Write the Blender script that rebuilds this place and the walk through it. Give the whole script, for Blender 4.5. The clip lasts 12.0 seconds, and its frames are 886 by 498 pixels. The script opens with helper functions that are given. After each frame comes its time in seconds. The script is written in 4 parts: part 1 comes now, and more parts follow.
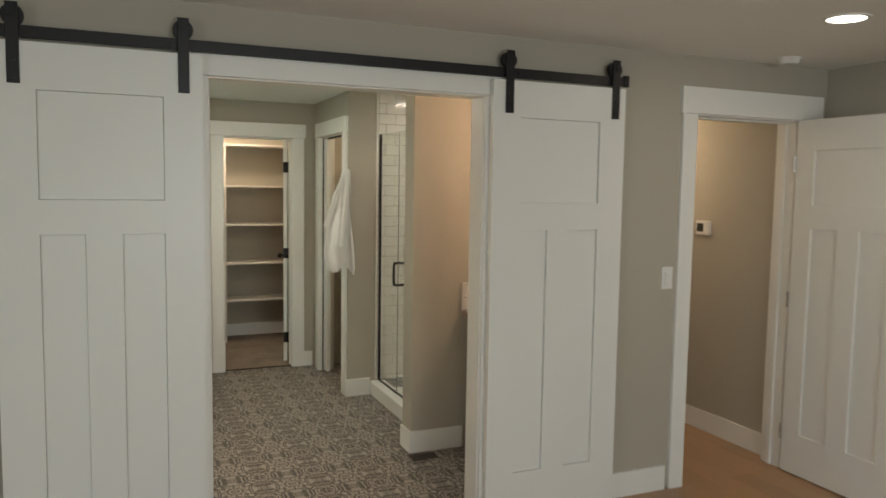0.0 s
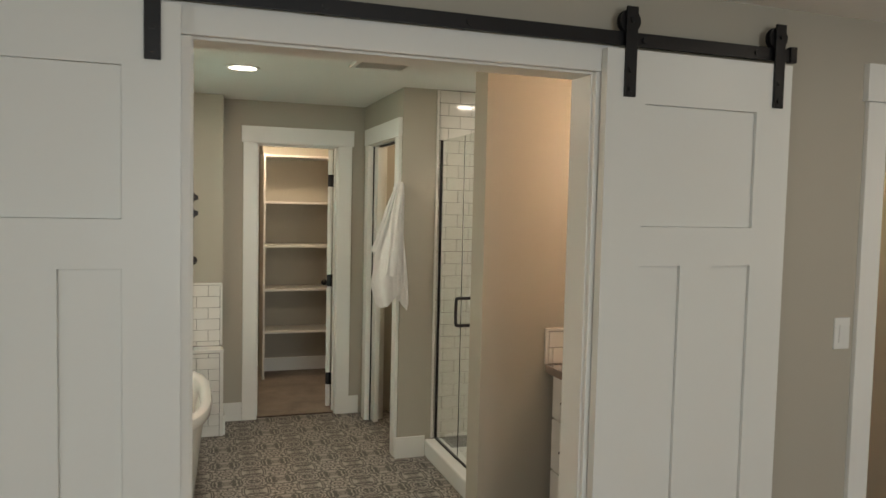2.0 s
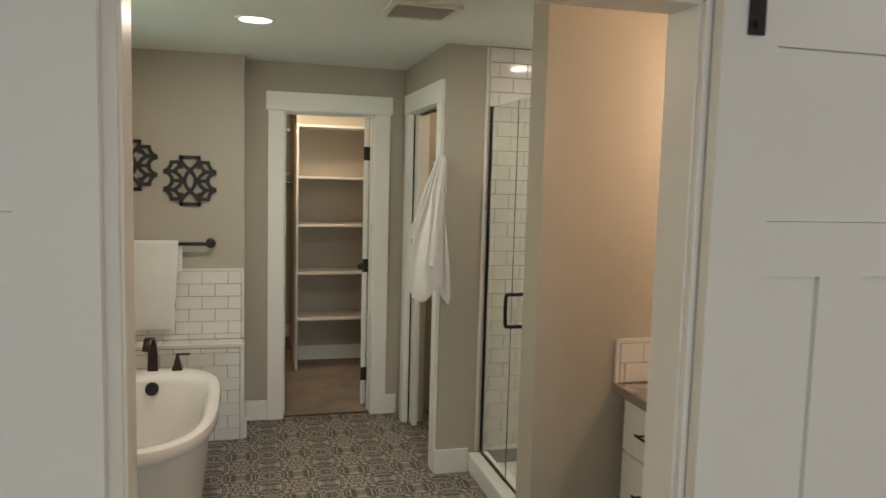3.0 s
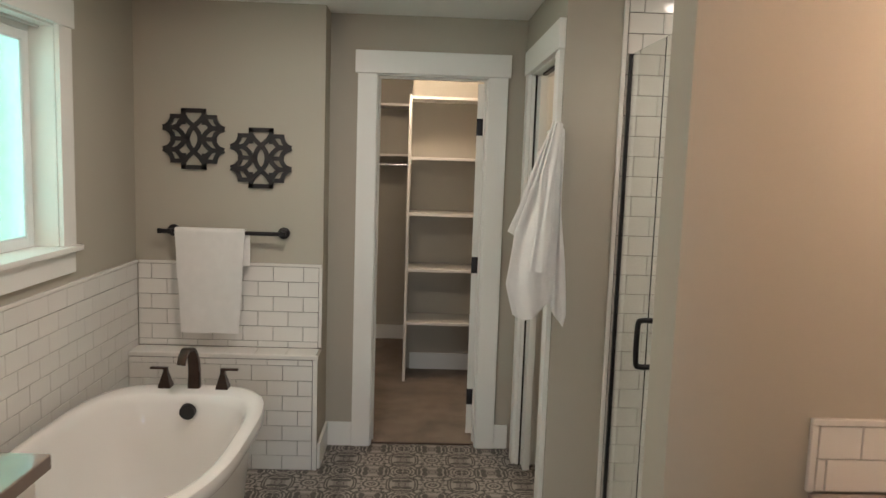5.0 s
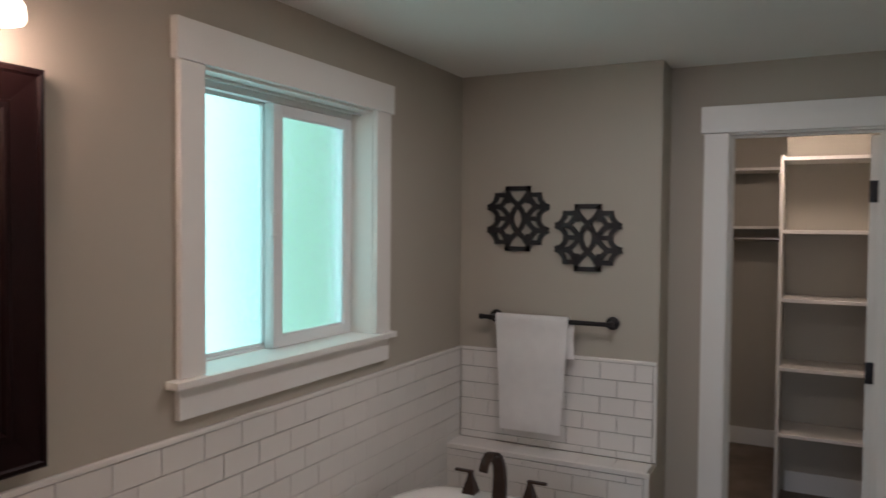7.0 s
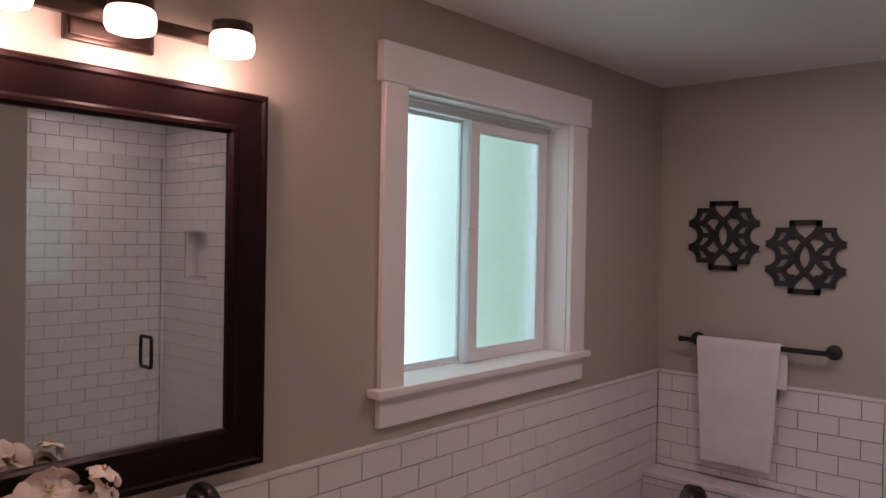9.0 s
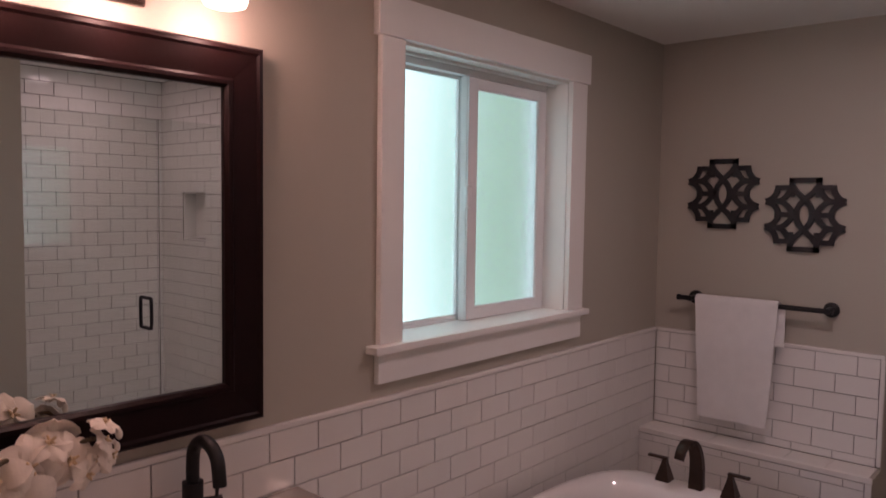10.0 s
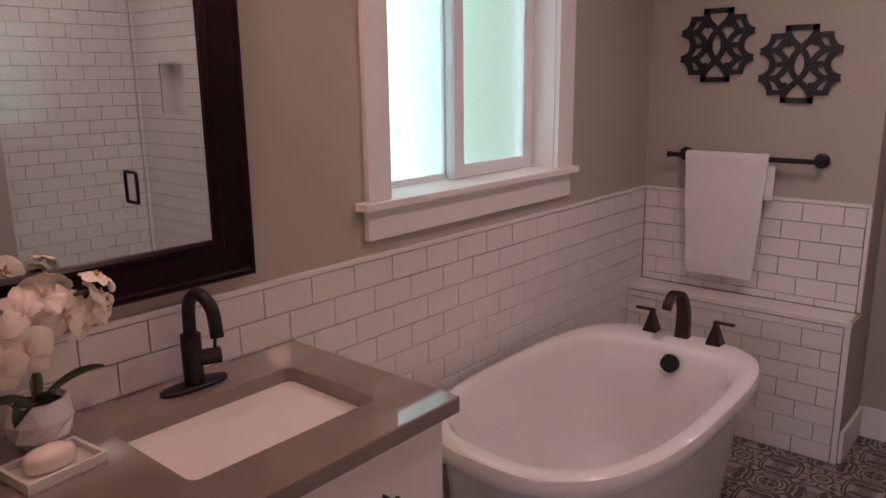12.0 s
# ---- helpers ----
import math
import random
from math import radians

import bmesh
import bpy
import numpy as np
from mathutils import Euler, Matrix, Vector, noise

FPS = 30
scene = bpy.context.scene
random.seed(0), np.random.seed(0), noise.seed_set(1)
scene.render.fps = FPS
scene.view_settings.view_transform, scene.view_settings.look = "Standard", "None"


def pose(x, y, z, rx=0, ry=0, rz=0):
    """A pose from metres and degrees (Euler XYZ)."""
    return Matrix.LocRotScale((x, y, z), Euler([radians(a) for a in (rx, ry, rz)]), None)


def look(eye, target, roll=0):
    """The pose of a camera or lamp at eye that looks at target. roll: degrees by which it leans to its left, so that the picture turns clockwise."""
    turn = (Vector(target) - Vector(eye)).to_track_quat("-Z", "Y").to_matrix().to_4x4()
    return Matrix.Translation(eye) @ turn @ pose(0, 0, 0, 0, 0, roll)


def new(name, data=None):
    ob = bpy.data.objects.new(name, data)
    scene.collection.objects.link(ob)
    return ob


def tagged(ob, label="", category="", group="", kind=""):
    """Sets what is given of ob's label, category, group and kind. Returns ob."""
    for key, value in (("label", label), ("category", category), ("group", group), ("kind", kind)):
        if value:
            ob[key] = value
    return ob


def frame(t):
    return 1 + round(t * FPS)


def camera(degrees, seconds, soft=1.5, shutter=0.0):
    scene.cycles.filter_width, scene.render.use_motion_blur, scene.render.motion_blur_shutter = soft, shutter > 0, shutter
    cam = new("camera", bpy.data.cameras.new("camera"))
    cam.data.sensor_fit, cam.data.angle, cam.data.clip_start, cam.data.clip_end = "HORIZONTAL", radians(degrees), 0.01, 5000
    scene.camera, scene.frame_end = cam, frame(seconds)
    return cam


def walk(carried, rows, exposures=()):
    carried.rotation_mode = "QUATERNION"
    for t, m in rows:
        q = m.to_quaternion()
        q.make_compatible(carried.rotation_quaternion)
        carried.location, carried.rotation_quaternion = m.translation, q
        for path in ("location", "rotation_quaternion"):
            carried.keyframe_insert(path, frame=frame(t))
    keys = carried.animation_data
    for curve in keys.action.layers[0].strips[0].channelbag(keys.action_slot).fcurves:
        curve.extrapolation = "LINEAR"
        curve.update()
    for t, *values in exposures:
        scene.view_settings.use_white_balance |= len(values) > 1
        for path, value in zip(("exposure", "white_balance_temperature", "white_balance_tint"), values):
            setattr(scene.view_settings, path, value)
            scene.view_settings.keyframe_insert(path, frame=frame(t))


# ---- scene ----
cam = camera(61.6, 12.0, shutter=0.4)
PATH = [
    (0, (0.427, -0.047, 1.636), (1.213, 1.785, 1.47), 0.9),
    (0.5, (0.535, 0.151, 1.639), (1.218, 2.026, 1.517), 2.3),
    (1, (0.588, 0.407, 1.627), (1.235, 2.296, 1.509), 1.8),
    (1.5, (0.628, 0.68, 1.649), (1.263, 2.574, 1.547), 1.8),
    (2, (0.745, 0.947, 1.623), (1.387, 2.838, 1.505), 1.3),
    (2.5, (0.861, 1.237, 1.631), (1.459, 3.141, 1.499), 3.3),
    (2.7, (0.912, 1.379, 1.653), (1.481, 3.289, 1.484), 2.4),
    (4.3, (1.314, 2.177, 1.606), (1.515, 4.155, 1.385), 3.5),
    (4.5, (1.379, 2.256, 1.595), (1.517, 4.239, 1.37), 2.2),
    (5, (1.449, 2.522, 1.596), (1.514, 4.507, 1.362), 1.9),
    (5.5, (1.517, 2.735, 1.614), (1.55, 4.723, 1.398), 1.0),
    (6, (1.576, 2.928, 1.605), (1.371, 4.912, 1.449), 1.4),
    (6.5, (1.594, 3.031, 1.626), (1.002, 4.939, 1.523), 1.0),
    (7, (1.578, 3.066, 1.633), (0.669, 4.846, 1.569), 0.5),
    (7.5, (1.563, 3.066, 1.627), (0.489, 4.753, 1.593), 0.6),
    (7.7, (1.553, 3.071, 1.631), (0.424, 4.722, 1.599), 0.8),
    (9.5, (1.545, 3.08, 1.636), (0.2, 4.56, 1.59), 0.8),
    (10, (1.545, 3.084, 1.614), (0.224, 4.58, 1.488), 0.8),
    (10.5, (1.543, 3.084, 1.6), (0.242, 4.586, 1.375), 1.0),
    (11, (1.514, 3.089, 1.576), (0.228, 4.587, 1.26), 1.0),
    (11.5, (1.514, 3.093, 1.55), (0.243, 4.587, 1.162), 0.1),
    (12, (1.536, 3.095, 1.543), (0.267, 4.575, 1.096), -0.7),
]
EXPOSURES = [(0, 0.05, 6850, 9), (2.5, 0.03, 6850, 10), (4.5, 0.05, 6500, 14), (5.5, 0.12, 6400, 17), (6.2, 0.08, 6150, 19), (6.6, -0.1, 6000, 20), (6.9, -0.5, 5950, 22), (7.5, -1.0, 6100, 31), (9.5, -0.95, 6600, 54), (10.5, -0.95, 6750, 54), (12, -0.66, 6850, 56)]
walk(cam, [(t, look(eye, target, roll)) for t, eye, target, roll in PATH], EXPOSURES)

# ---- world and large lights ----
world = bpy.data.worlds.new("world")
scene.world = world
world.use_nodes = True
wn = world.node_tree.nodes
sky = wn.new("ShaderNodeTexSky")
sky.sky_type, sky.sun_disc = "NISHITA", False
sky.sun_elevation, sky.sun_rotation = radians(48), radians(200)
wn["Background"].inputs["Strength"].default_value = 0.10
world.node_tree.links.new(sky.outputs[0], wn["Background"].inputs[0])
sun = new("sun", bpy.data.lights.new("sun", "SUN"))
sun.data.energy, sun.data.angle, sun.data.color = 1.2, radians(12), (1, 0.96, 0.9)
sun.matrix_world = look((8, -6, 12), (0, 0, 0))


def area_lamp(name, eye, target, w, h, watts, colour):
    lamp = new(name, bpy.data.lights.new(name, "AREA"))
    lamp.data.shape, lamp.data.size, lamp.data.size_y = "RECTANGLE", w, h
    lamp.data.energy, lamp.data.color = watts, colour
    lamp.matrix_world = look(eye, target)
    return lamp


WARM = (1.0, 0.70, 0.50)
COOL = (0.86, 0.95, 1.0)
area_lamp("daylight_bedroom_window", (1.6, -3.15, 1.45), (1.6, 3, 1.6), 2.3, 1.3, 66, COOL)
# unseen west lamp, added as fill on the barn doors
area_lamp("fill_lamp_bedroom_west", (-1.75, 0.2, 1.45), (4, 0.5, 1.6), 1.5, 1.3, 16, COOL)


def bulb(name, place, watts, colour, radius):
    lamp = new(name, bpy.data.lights.new(name, "POINT"))
    lamp.data.energy, lamp.data.color, lamp.data.shadow_soft_size = watts, colour, radius
    lamp.location = place
    return lamp


def down(name, place, watts, colour):
    lamp = area_lamp(name, place, (place[0], place[1], 0), 0.12, 0.12, watts, colour)
    lamp.data.shape = "DISK"
    return lamp


# ---- materials ----
def material(name, colour, rough=0.5, metal=0.0, vary=0.06, scale=6.0, fine=120.0, bump=0.05, random_piece=0.0, coat=0.0, sheen=0.0):
    m = bpy.data.materials.new(name)
    m.use_nodes = True
    n, l = m.node_tree.nodes, m.node_tree.links
    b = n["Principled BSDF"]
    b.inputs["Metallic"].default_value = metal
    b.inputs["Coat Weight"].default_value = coat
    b.inputs["Sheen Weight"].default_value = sheen
    co = n.new("ShaderNodeTexCoord")
    n1, n2 = n.new("ShaderNodeTexNoise"), n.new("ShaderNodeTexNoise")
    n1.inputs["Scale"].default_value, n2.inputs["Scale"].default_value = scale, fine
    n1.inputs["Detail"].default_value = 4
    for q in (n1, n2):
        l.new(co.outputs["Object"], q.inputs["Vector"])
    mix = n.new("ShaderNodeMix")
    mix.data_type = "RGBA"
    mix.inputs[6].default_value = (*[c * (1 - vary) for c in colour], 1)
    mix.inputs[7].default_value = (*[min(1, c * (1 + vary)) for c in colour], 1)
    add = n.new("ShaderNodeMath")
    add.operation = "MULTIPLY_ADD"
    l.new(n2.outputs["Fac"], add.inputs[0])
    add.inputs[1].default_value = 0.3
    l.new(n1.outputs["Fac"], add.inputs[2])
    sub = n.new("ShaderNodeMath")
    sub.operation = "SUBTRACT"
    l.new(add.outputs[0], sub.inputs[0])
    sub.inputs[1].default_value = 0.15
    last = sub
    if random_piece:
        info = n.new("ShaderNodeObjectInfo")
        ra = n.new("ShaderNodeMath")
        ra.operation = "MULTIPLY_ADD"
        l.new(info.outputs["Random"], ra.inputs[0])
        ra.inputs[1].default_value = random_piece
        l.new(sub.outputs[0], ra.inputs[2])
        last = ra
    l.new(last.outputs[0], mix.inputs[0])
    l.new(mix.outputs[2], b.inputs["Base Color"])
    rr = n.new("ShaderNodeMapRange")
    l.new(n1.outputs["Fac"], rr.inputs[0])
    rr.inputs[3].default_value, rr.inputs[4].default_value = rough * 0.85, min(1, rough * 1.15)
    l.new(rr.outputs[0], b.inputs["Roughness"])
    if bump:
        bp = n.new("ShaderNodeBump")
        bp.inputs["Strength"].default_value, bp.inputs["Distance"].default_value = bump, 0.004
        l.new(n2.outputs["Fac"], bp.inputs["Height"])
        l.new(bp.outputs[0], b.inputs["Normal"])
    return m


def glowing(name, colour, strength):
    m = bpy.data.materials.new(name)
    m.use_nodes = True
    b = m.node_tree.nodes["Principled BSDF"]
    b.inputs["Base Color"].default_value = (0.8, 0.8, 0.8, 1)
    b.inputs["Emission Color"].default_value = (*colour, 1)
    b.inputs["Emission Strength"].default_value = strength
    return m


def glass_material(name, tint, rough):
    m = bpy.data.materials.new(name)
    m.use_nodes = True
    n, l = m.node_tree.nodes, m.node_tree.links
    b = n["Principled BSDF"]
    b.inputs["Base Color"].default_value = (*tint, 1)
    b.inputs["Roughness"].default_value = rough
    b.inputs["Transmission Weight"].default_value = 1.0
    b.inputs["IOR"].default_value = 1.45
    return m


PAINT = material("wall_paint", (0.43, 0.40, 0.335), 0.75, vary=0.035, scale=1.2, fine=260, bump=0.08)
CEIL = material("ceiling_paint", (0.82, 0.82, 0.79), 0.9, vary=0.03, scale=2.0, fine=90, bump=0.25)
TRIM = material("white_trim_paint", (0.80, 0.80, 0.765), 0.38, vary=0.025, scale=3.0, fine=60, bump=0.02)
DOORW = material("white_door_paint", (0.78, 0.785, 0.75), 0.36, vary=0.02, scale=2.5, fine=70, bump=0.03)
TILE = material("white_subway_tile", (0.74, 0.725, 0.69), 0.10, vary=0.05, scale=3.0, fine=12, bump=0.06, random_piece=0.35)
GROUT = material("grey_grout", (0.16, 0.148, 0.135), 0.9, vary=0.15, scale=15, fine=300, bump=0.2)
BLACK = material("matte_black_metal", (0.012, 0.011, 0.012), 0.42, metal=0.3, vary=0.2, scale=20, fine=200, bump=0.03)
BRONZE = material("oil_rubbed_bronze", (0.055, 0.036, 0.028), 0.30, metal=0.8, vary=0.35, scale=25, fine=90, bump=0.03)
ESPRESSO = material("espresso_wood", (0.011, 0.0042, 0.0042), 0.38, vary=0.35, scale=9, fine=60, bump=0.05)
ESPRESSO.node_tree.nodes["Principled BSDF"].inputs["Specular IOR Level"].default_value = 0.13
PORCELAIN = material("white_porcelain", (0.80, 0.79, 0.77), 0.07, vary=0.02, scale=2, fine=8, bump=0.0, coat=0.5)
TUBSIDE = material("tub_skirt_enamel", (0.70, 0.70, 0.68), 0.25, vary=0.03, scale=2, fine=20, bump=0.0)
QUARTZ = material("brown_grey_quartz", (0.25, 0.205, 0.178), 0.045, vary=0.20, scale=9, fine=420, bump=0.0, coat=0.8)
TOWEL = material("white_terry", (0.82, 0.81, 0.79), 0.95, vary=0.06, scale=22, fine=260, bump=1.0, sheen=0.3)
CARPET = material("brown_carpet", (0.20, 0.150, 0.112), 1.0, vary=0.85, scale=5, fine=150, bump=1.0, sheen=0.2)
SHELF = material("melamine_shelf", (0.76, 0.73, 0.68), 0.45, vary=0.03, scale=4, fine=60, bump=0.02)
PLASTIC = material("white_plastic", (0.75, 0.75, 0.72), 0.4, vary=0.02, scale=10, fine=60, bump=0.0)
VINYL = material("window_vinyl", (0.78, 0.80, 0.80), 0.35, vary=0.02, scale=6, fine=60, bump=0.0)
STEEL = material("chrome", (0.6, 0.6, 0.6), 0.2, metal=1.0, vary=0.05, scale=10, fine=80, bump=0.0)
LEAF = material("orchid_leaf", (0.03, 0.06, 0.025), 0.35, vary=0.3, scale=18, fine=150, bump=0.1)
STEM = material("orchid_stem", (0.10, 0.075, 0.04), 0.6, vary=0.3, scale=40, fine=150, bump=0.1)
PETAL = material("orchid_petal", (0.86, 0.78, 0.68), 0.6, vary=0.08, scale=30, fine=160, bump=0.15, sheen=0.2)
PETALC = material("orchid_heart", (0.72, 0.55, 0.34), 0.6, vary=0.2, scale=60, fine=160, bump=0.15)
SOIL = material("potting_moss", (0.05, 0.035, 0.025), 0.95, vary=0.5, scale=50, fine=200, bump=1.0)
STONE = material("white_marble", (0.72, 0.69, 0.66), 0.22, vary=0.10, scale=14, fine=60, bump=0.0)
SOAP = material("cream_soap", (0.78, 0.70, 0.61), 0.16, vary=0.04, scale=14, fine=60, bump=0.0)
SCREEN = material("grey_display", (0.05, 0.055, 0.05), 0.25, vary=0.1, scale=20, fine=60, bump=0.0)
# near-black colour painted where recesses and openings lie in shade
SHADEDARK = material("painted_dark_shade", (0.015, 0.013, 0.012), 0.9, vary=0.3, scale=20, fine=60, bump=0.0)
REGISTER = material("brown_register", (0.06, 0.045, 0.035), 0.5, metal=0.4, vary=0.2, scale=20, fine=60, bump=0.0)
PAN = material("acrylic_shower_pan", (0.78, 0.78, 0.76), 0.2, vary=0.02, scale=4, fine=60, bump=0.0)
GROUND = material("lawn_ground", (0.05, 0.075, 0.03), 1.0, vary=0.4, scale=2, fine=40, bump=0.5)
CLEAR = glass_material("clear_glass", (0.935, 0.975, 0.95), 0.0)
LAMPGLASS = glowing("lit_white_glass", (1.0, 0.78, 0.56), 9.0)
LED = glowing("lit_led_disc", (1.0, 0.93, 0.84), 7.0)

# obscure window glass: pebbled, rough
FROST = glass_material("obscure_glass", (0.92, 0.99, 0.97), 0.25)
fn, fl = FROST.node_tree.nodes, FROST.node_tree.links
fco, fnz, fbp = fn.new("ShaderNodeTexCoord"), fn.new("ShaderNodeTexNoise"), fn.new("ShaderNodeBump")
fnz.inputs["Scale"].default_value = 190
fbp.inputs["Strength"].default_value, fbp.inputs["Distance"].default_value = 0.6, 0.003
fl.new(fco.outputs["Object"], fnz.inputs["Vector"])
fl.new(fnz.outputs["Fac"], fbp.inputs["Height"])
fl.new(fbp.outputs[0], fn["Principled BSDF"].inputs["Normal"])

# mirror
MIRROR = bpy.data.materials.new("silvered_mirror")
MIRROR.use_nodes = True
mb = MIRROR.node_tree.nodes["Principled BSDF"]
mb.inputs["Base Color"].default_value = (0.80, 0.83, 0.82, 1)
mb.inputs["Metallic"].default_value, mb.inputs["Roughness"].default_value = 1.0, 0.0


def wood_floor_material():
    m = material("oak_plank", (0.32, 0.195, 0.108), 0.38, vary=0.22, scale=3, fine=60, bump=0.06, random_piece=0.6)
    n = m.node_tree.nodes
    mp = n.new("ShaderNodeMapping")
    mp.inputs["Scale"].default_value = (1.0, 0.12, 1.0)
    co = [q for q in n if q.type == "TEX_COORD"][0]
    m.node_tree.links.new(co.outputs["Object"], mp.inputs["Vector"])
    for q in [q for q in n if q.type == "TEX_NOISE"]:
        m.node_tree.links.new(mp.outputs[0], q.inputs["Vector"])
    return m


OAK = wood_floor_material()


def patterned_tile_material():
    """Cement-look tile: dark scrolls on a warm grey ground, one motif a tile."""
    m = material("patterned_floor_tile", (0.335, 0.305, 0.275), 0.5, vary=0.14, scale=9, fine=120, bump=0.08, random_piece=0.25)
    n, l = m.node_tree.nodes, m.node_tree.links
    b = n["Principled BSDF"]
    ground = b.inputs["Base Color"].links[0].from_socket
    co = n.new("ShaderNodeTexCoord")
    sep = n.new("ShaderNodeSeparateXYZ")
    l.new(co.outputs["Object"], sep.inputs[0])

    def op(kind, a, c=None, d=None):
        q = n.new("ShaderNodeMath")
        q.operation = kind
        for i, v in enumerate((a, c, d)):
            if v is None:
                continue
            if isinstance(v, (int, float)):
                q.inputs[i].default_value = v
            else:
                l.new(v, q.inputs[i])
        return q.outputs[0]

    u = op("ABSOLUTE", op("DIVIDE", sep.outputs[0], TILE_F))   # 0 .. 0.5 from the tile's centre
    v = op("ABSOLUTE", op("DIVIDE", sep.outputs[1], TILE_F))

    def dist(cx, cy, sx=1.0, sy=1.0):
        du, dv = op("MULTIPLY", op("SUBTRACT", u, cx), sx), op("MULTIPLY", op("SUBTRACT", v, cy), sy)
        return op("SQRT", op("ADD", op("MULTIPLY", du, du), op("MULTIPLY", dv, dv)))

    def ring(d, r, w):
        return op("LESS_THAN", op("ABSOLUTE", op("SUBTRACT", d, r)), w)

    def disc(d, r):
        return op("LESS_THAN", d, r)

    def oblong(du, dv, stretch):
        """Rounded-square distance, longer along its first axis."""
        a, c = op("ABSOLUTE", op("DIVIDE", du, stretch)), op("ABSOLUTE", dv)
        return op("POWER", op("ADD", op("POWER", a, 3.2), op("POWER", c, 3.2)), 1 / 3.2)

    centre, corner = dist(0, 0), dist(0.5, 0.5)
    u5, v5 = op("SUBTRACT", u, 0.5), op("SUBTRACT", v, 0.5)
    side_u, side_v = oblong(u5, v, 0.92), oblong(v5, u, 0.92)
    # a ringed eye with darts in the middle, framed crosses on the sides, a small rosette on the corners
    marks = [ring(centre, 0.132, 0.017), ring(dist(0, 0, 0.9, 1.1), 0.055, 0.016), disc(centre, 0.018),
             disc(dist(0.205, 0, 0.62, 1.5), 0.030), disc(dist(0, 0.205, 1.5, 0.62), 0.030),
             disc(dist(0.165, 0.085, 0.8, 1.2), 0.022), disc(dist(0.085, 0.165, 1.2, 0.8), 0.022), disc(dist(0.172, 0.172), 0.042), ring(corner, 0.295, 0.013), ring(dist(0.25, 0.25), 0.075, 0.012),
             ring(side_u, 0.275, 0.014), ring(side_u, 0.232, 0.013), ring(side_v, 0.275, 0.014), ring(side_v, 0.232, 0.013),
             disc(dist(0.415, 0.125, 0.80, 1.4), 0.070), disc(dist(0.125, 0.415, 1.4, 0.80), 0.070),
             disc(dist(0.5, 0.150, 1.5, 0.7), 0.022), disc(dist(0.150, 0.5, 0.7, 1.5), 0.022),
             ring(side_u, 0.060, 0.008), ring(side_v, 0.060, 0.008),
             ring(corner, 0.215, 0.012), ring(corner, 0.105, 0.013), disc(dist(0.455, 0.455), 0.042), ring(corner, 0.160, 0.011), disc(dist(0.36, 0.36), 0.030)]
    total = marks[0]
    for k in marks[1:]:
        total = op("MAXIMUM", total, k)
    # worn print: the dark fades in patches
    wear = n.new("ShaderNodeTexNoise")
    wear.inputs["Scale"].default_value = 26
    l.new(co.outputs["Object"], wear.inputs["Vector"])
    total = op("MULTIPLY", total, op("MULTIPLY_ADD", wear.outputs["Fac"], 0.5, 0.66))
    soft = op("MULTIPLY", op("MAXIMUM", disc(side_u, 0.13), disc(side_v, 0.13)), 0.34)
    total = op("MINIMUM", op("MAXIMUM", total, soft), 1.0)
    mix = n.new("ShaderNodeMix")
    mix.data_type = "RGBA"
    l.new(total, mix.inputs[0])
    l.new(ground, mix.inputs[6])
    mix.inputs[7].default_value = (0.042, 0.037, 0.033, 1)
    l.new(mix.outputs[2], b.inputs["Base Color"])
    return m


TILE_F = 0.305
FLOORTILE = patterned_tile_material()


# ---- building helpers ----
def bx(bm, x0, x1, y0, y1, z0, z1, bevel=0.0, m=None):
    made = bmesh.ops.create_cube(bm, size=1.0)["verts"]
    mat4 = Matrix.Translation(((x0 + x1) / 2, (y0 + y1) / 2, (z0 + z1) / 2)) @ Matrix.Diagonal((abs(x1 - x0), abs(y1 - y0), abs(z1 - z0), 1))
    bmesh.ops.transform(bm, matrix=mat4, verts=made)
    if bevel:
        edges = list({e for v in made for e in v.link_edges})
        r = bmesh.ops.bevel(bm, geom=edges, offset=bevel, segments=2, profile=0.6, affect="EDGES")
        made = list({v for f in r["faces"] for v in f.verts} | {v for v in made if v.is_valid})
    if m is not None:
        bmesh.ops.transform(bm, matrix=m, verts=[v for v in made if v.is_valid])
    return bm


def box(x0, x1, y0, y1, z0, z1, bevel=0.0):
    return bx(bmesh.new(), x0, x1, y0, y1, z0, z1, bevel)


def finish(bm, name, mat, smooth=False):
    bmesh.ops.recalc_face_normals(bm, faces=bm.faces)
    me = bpy.data.meshes.new(name)
    bm.to_mesh(me)
    bm.free()
    me.materials.append(mat)
    if smooth:
        for p in me.polygons:
            p.use_smooth = True
        me.set_sharp_from_angle(angle=radians(40))
    return me


def part(name, bm, mat, parent, label="", smooth=False):
    ob = new(name, finish(bm, name, mat, smooth))
    if parent is not None:
        ob.parent = parent
    return tagged(ob, label)


def thing(name, label, category, place=(0, 0, 0), rz=0.0, group="", kind=""):
    ob = new(name)
    ob.empty_display_size = 0.05
    ob.matrix_world = pose(*place, 0, 0, rz)
    return tagged(ob, label, category, group, kind)


def single(name, bm, mat, label, category, group="", kind="", smooth=False):
    return tagged(part(name, bm, mat, None, smooth=smooth), label, category, group, kind)


def structure(name, bm, mat, label, category, smooth=False):
    return single(name, bm, mat, label, category, kind="structure", smooth=smooth)


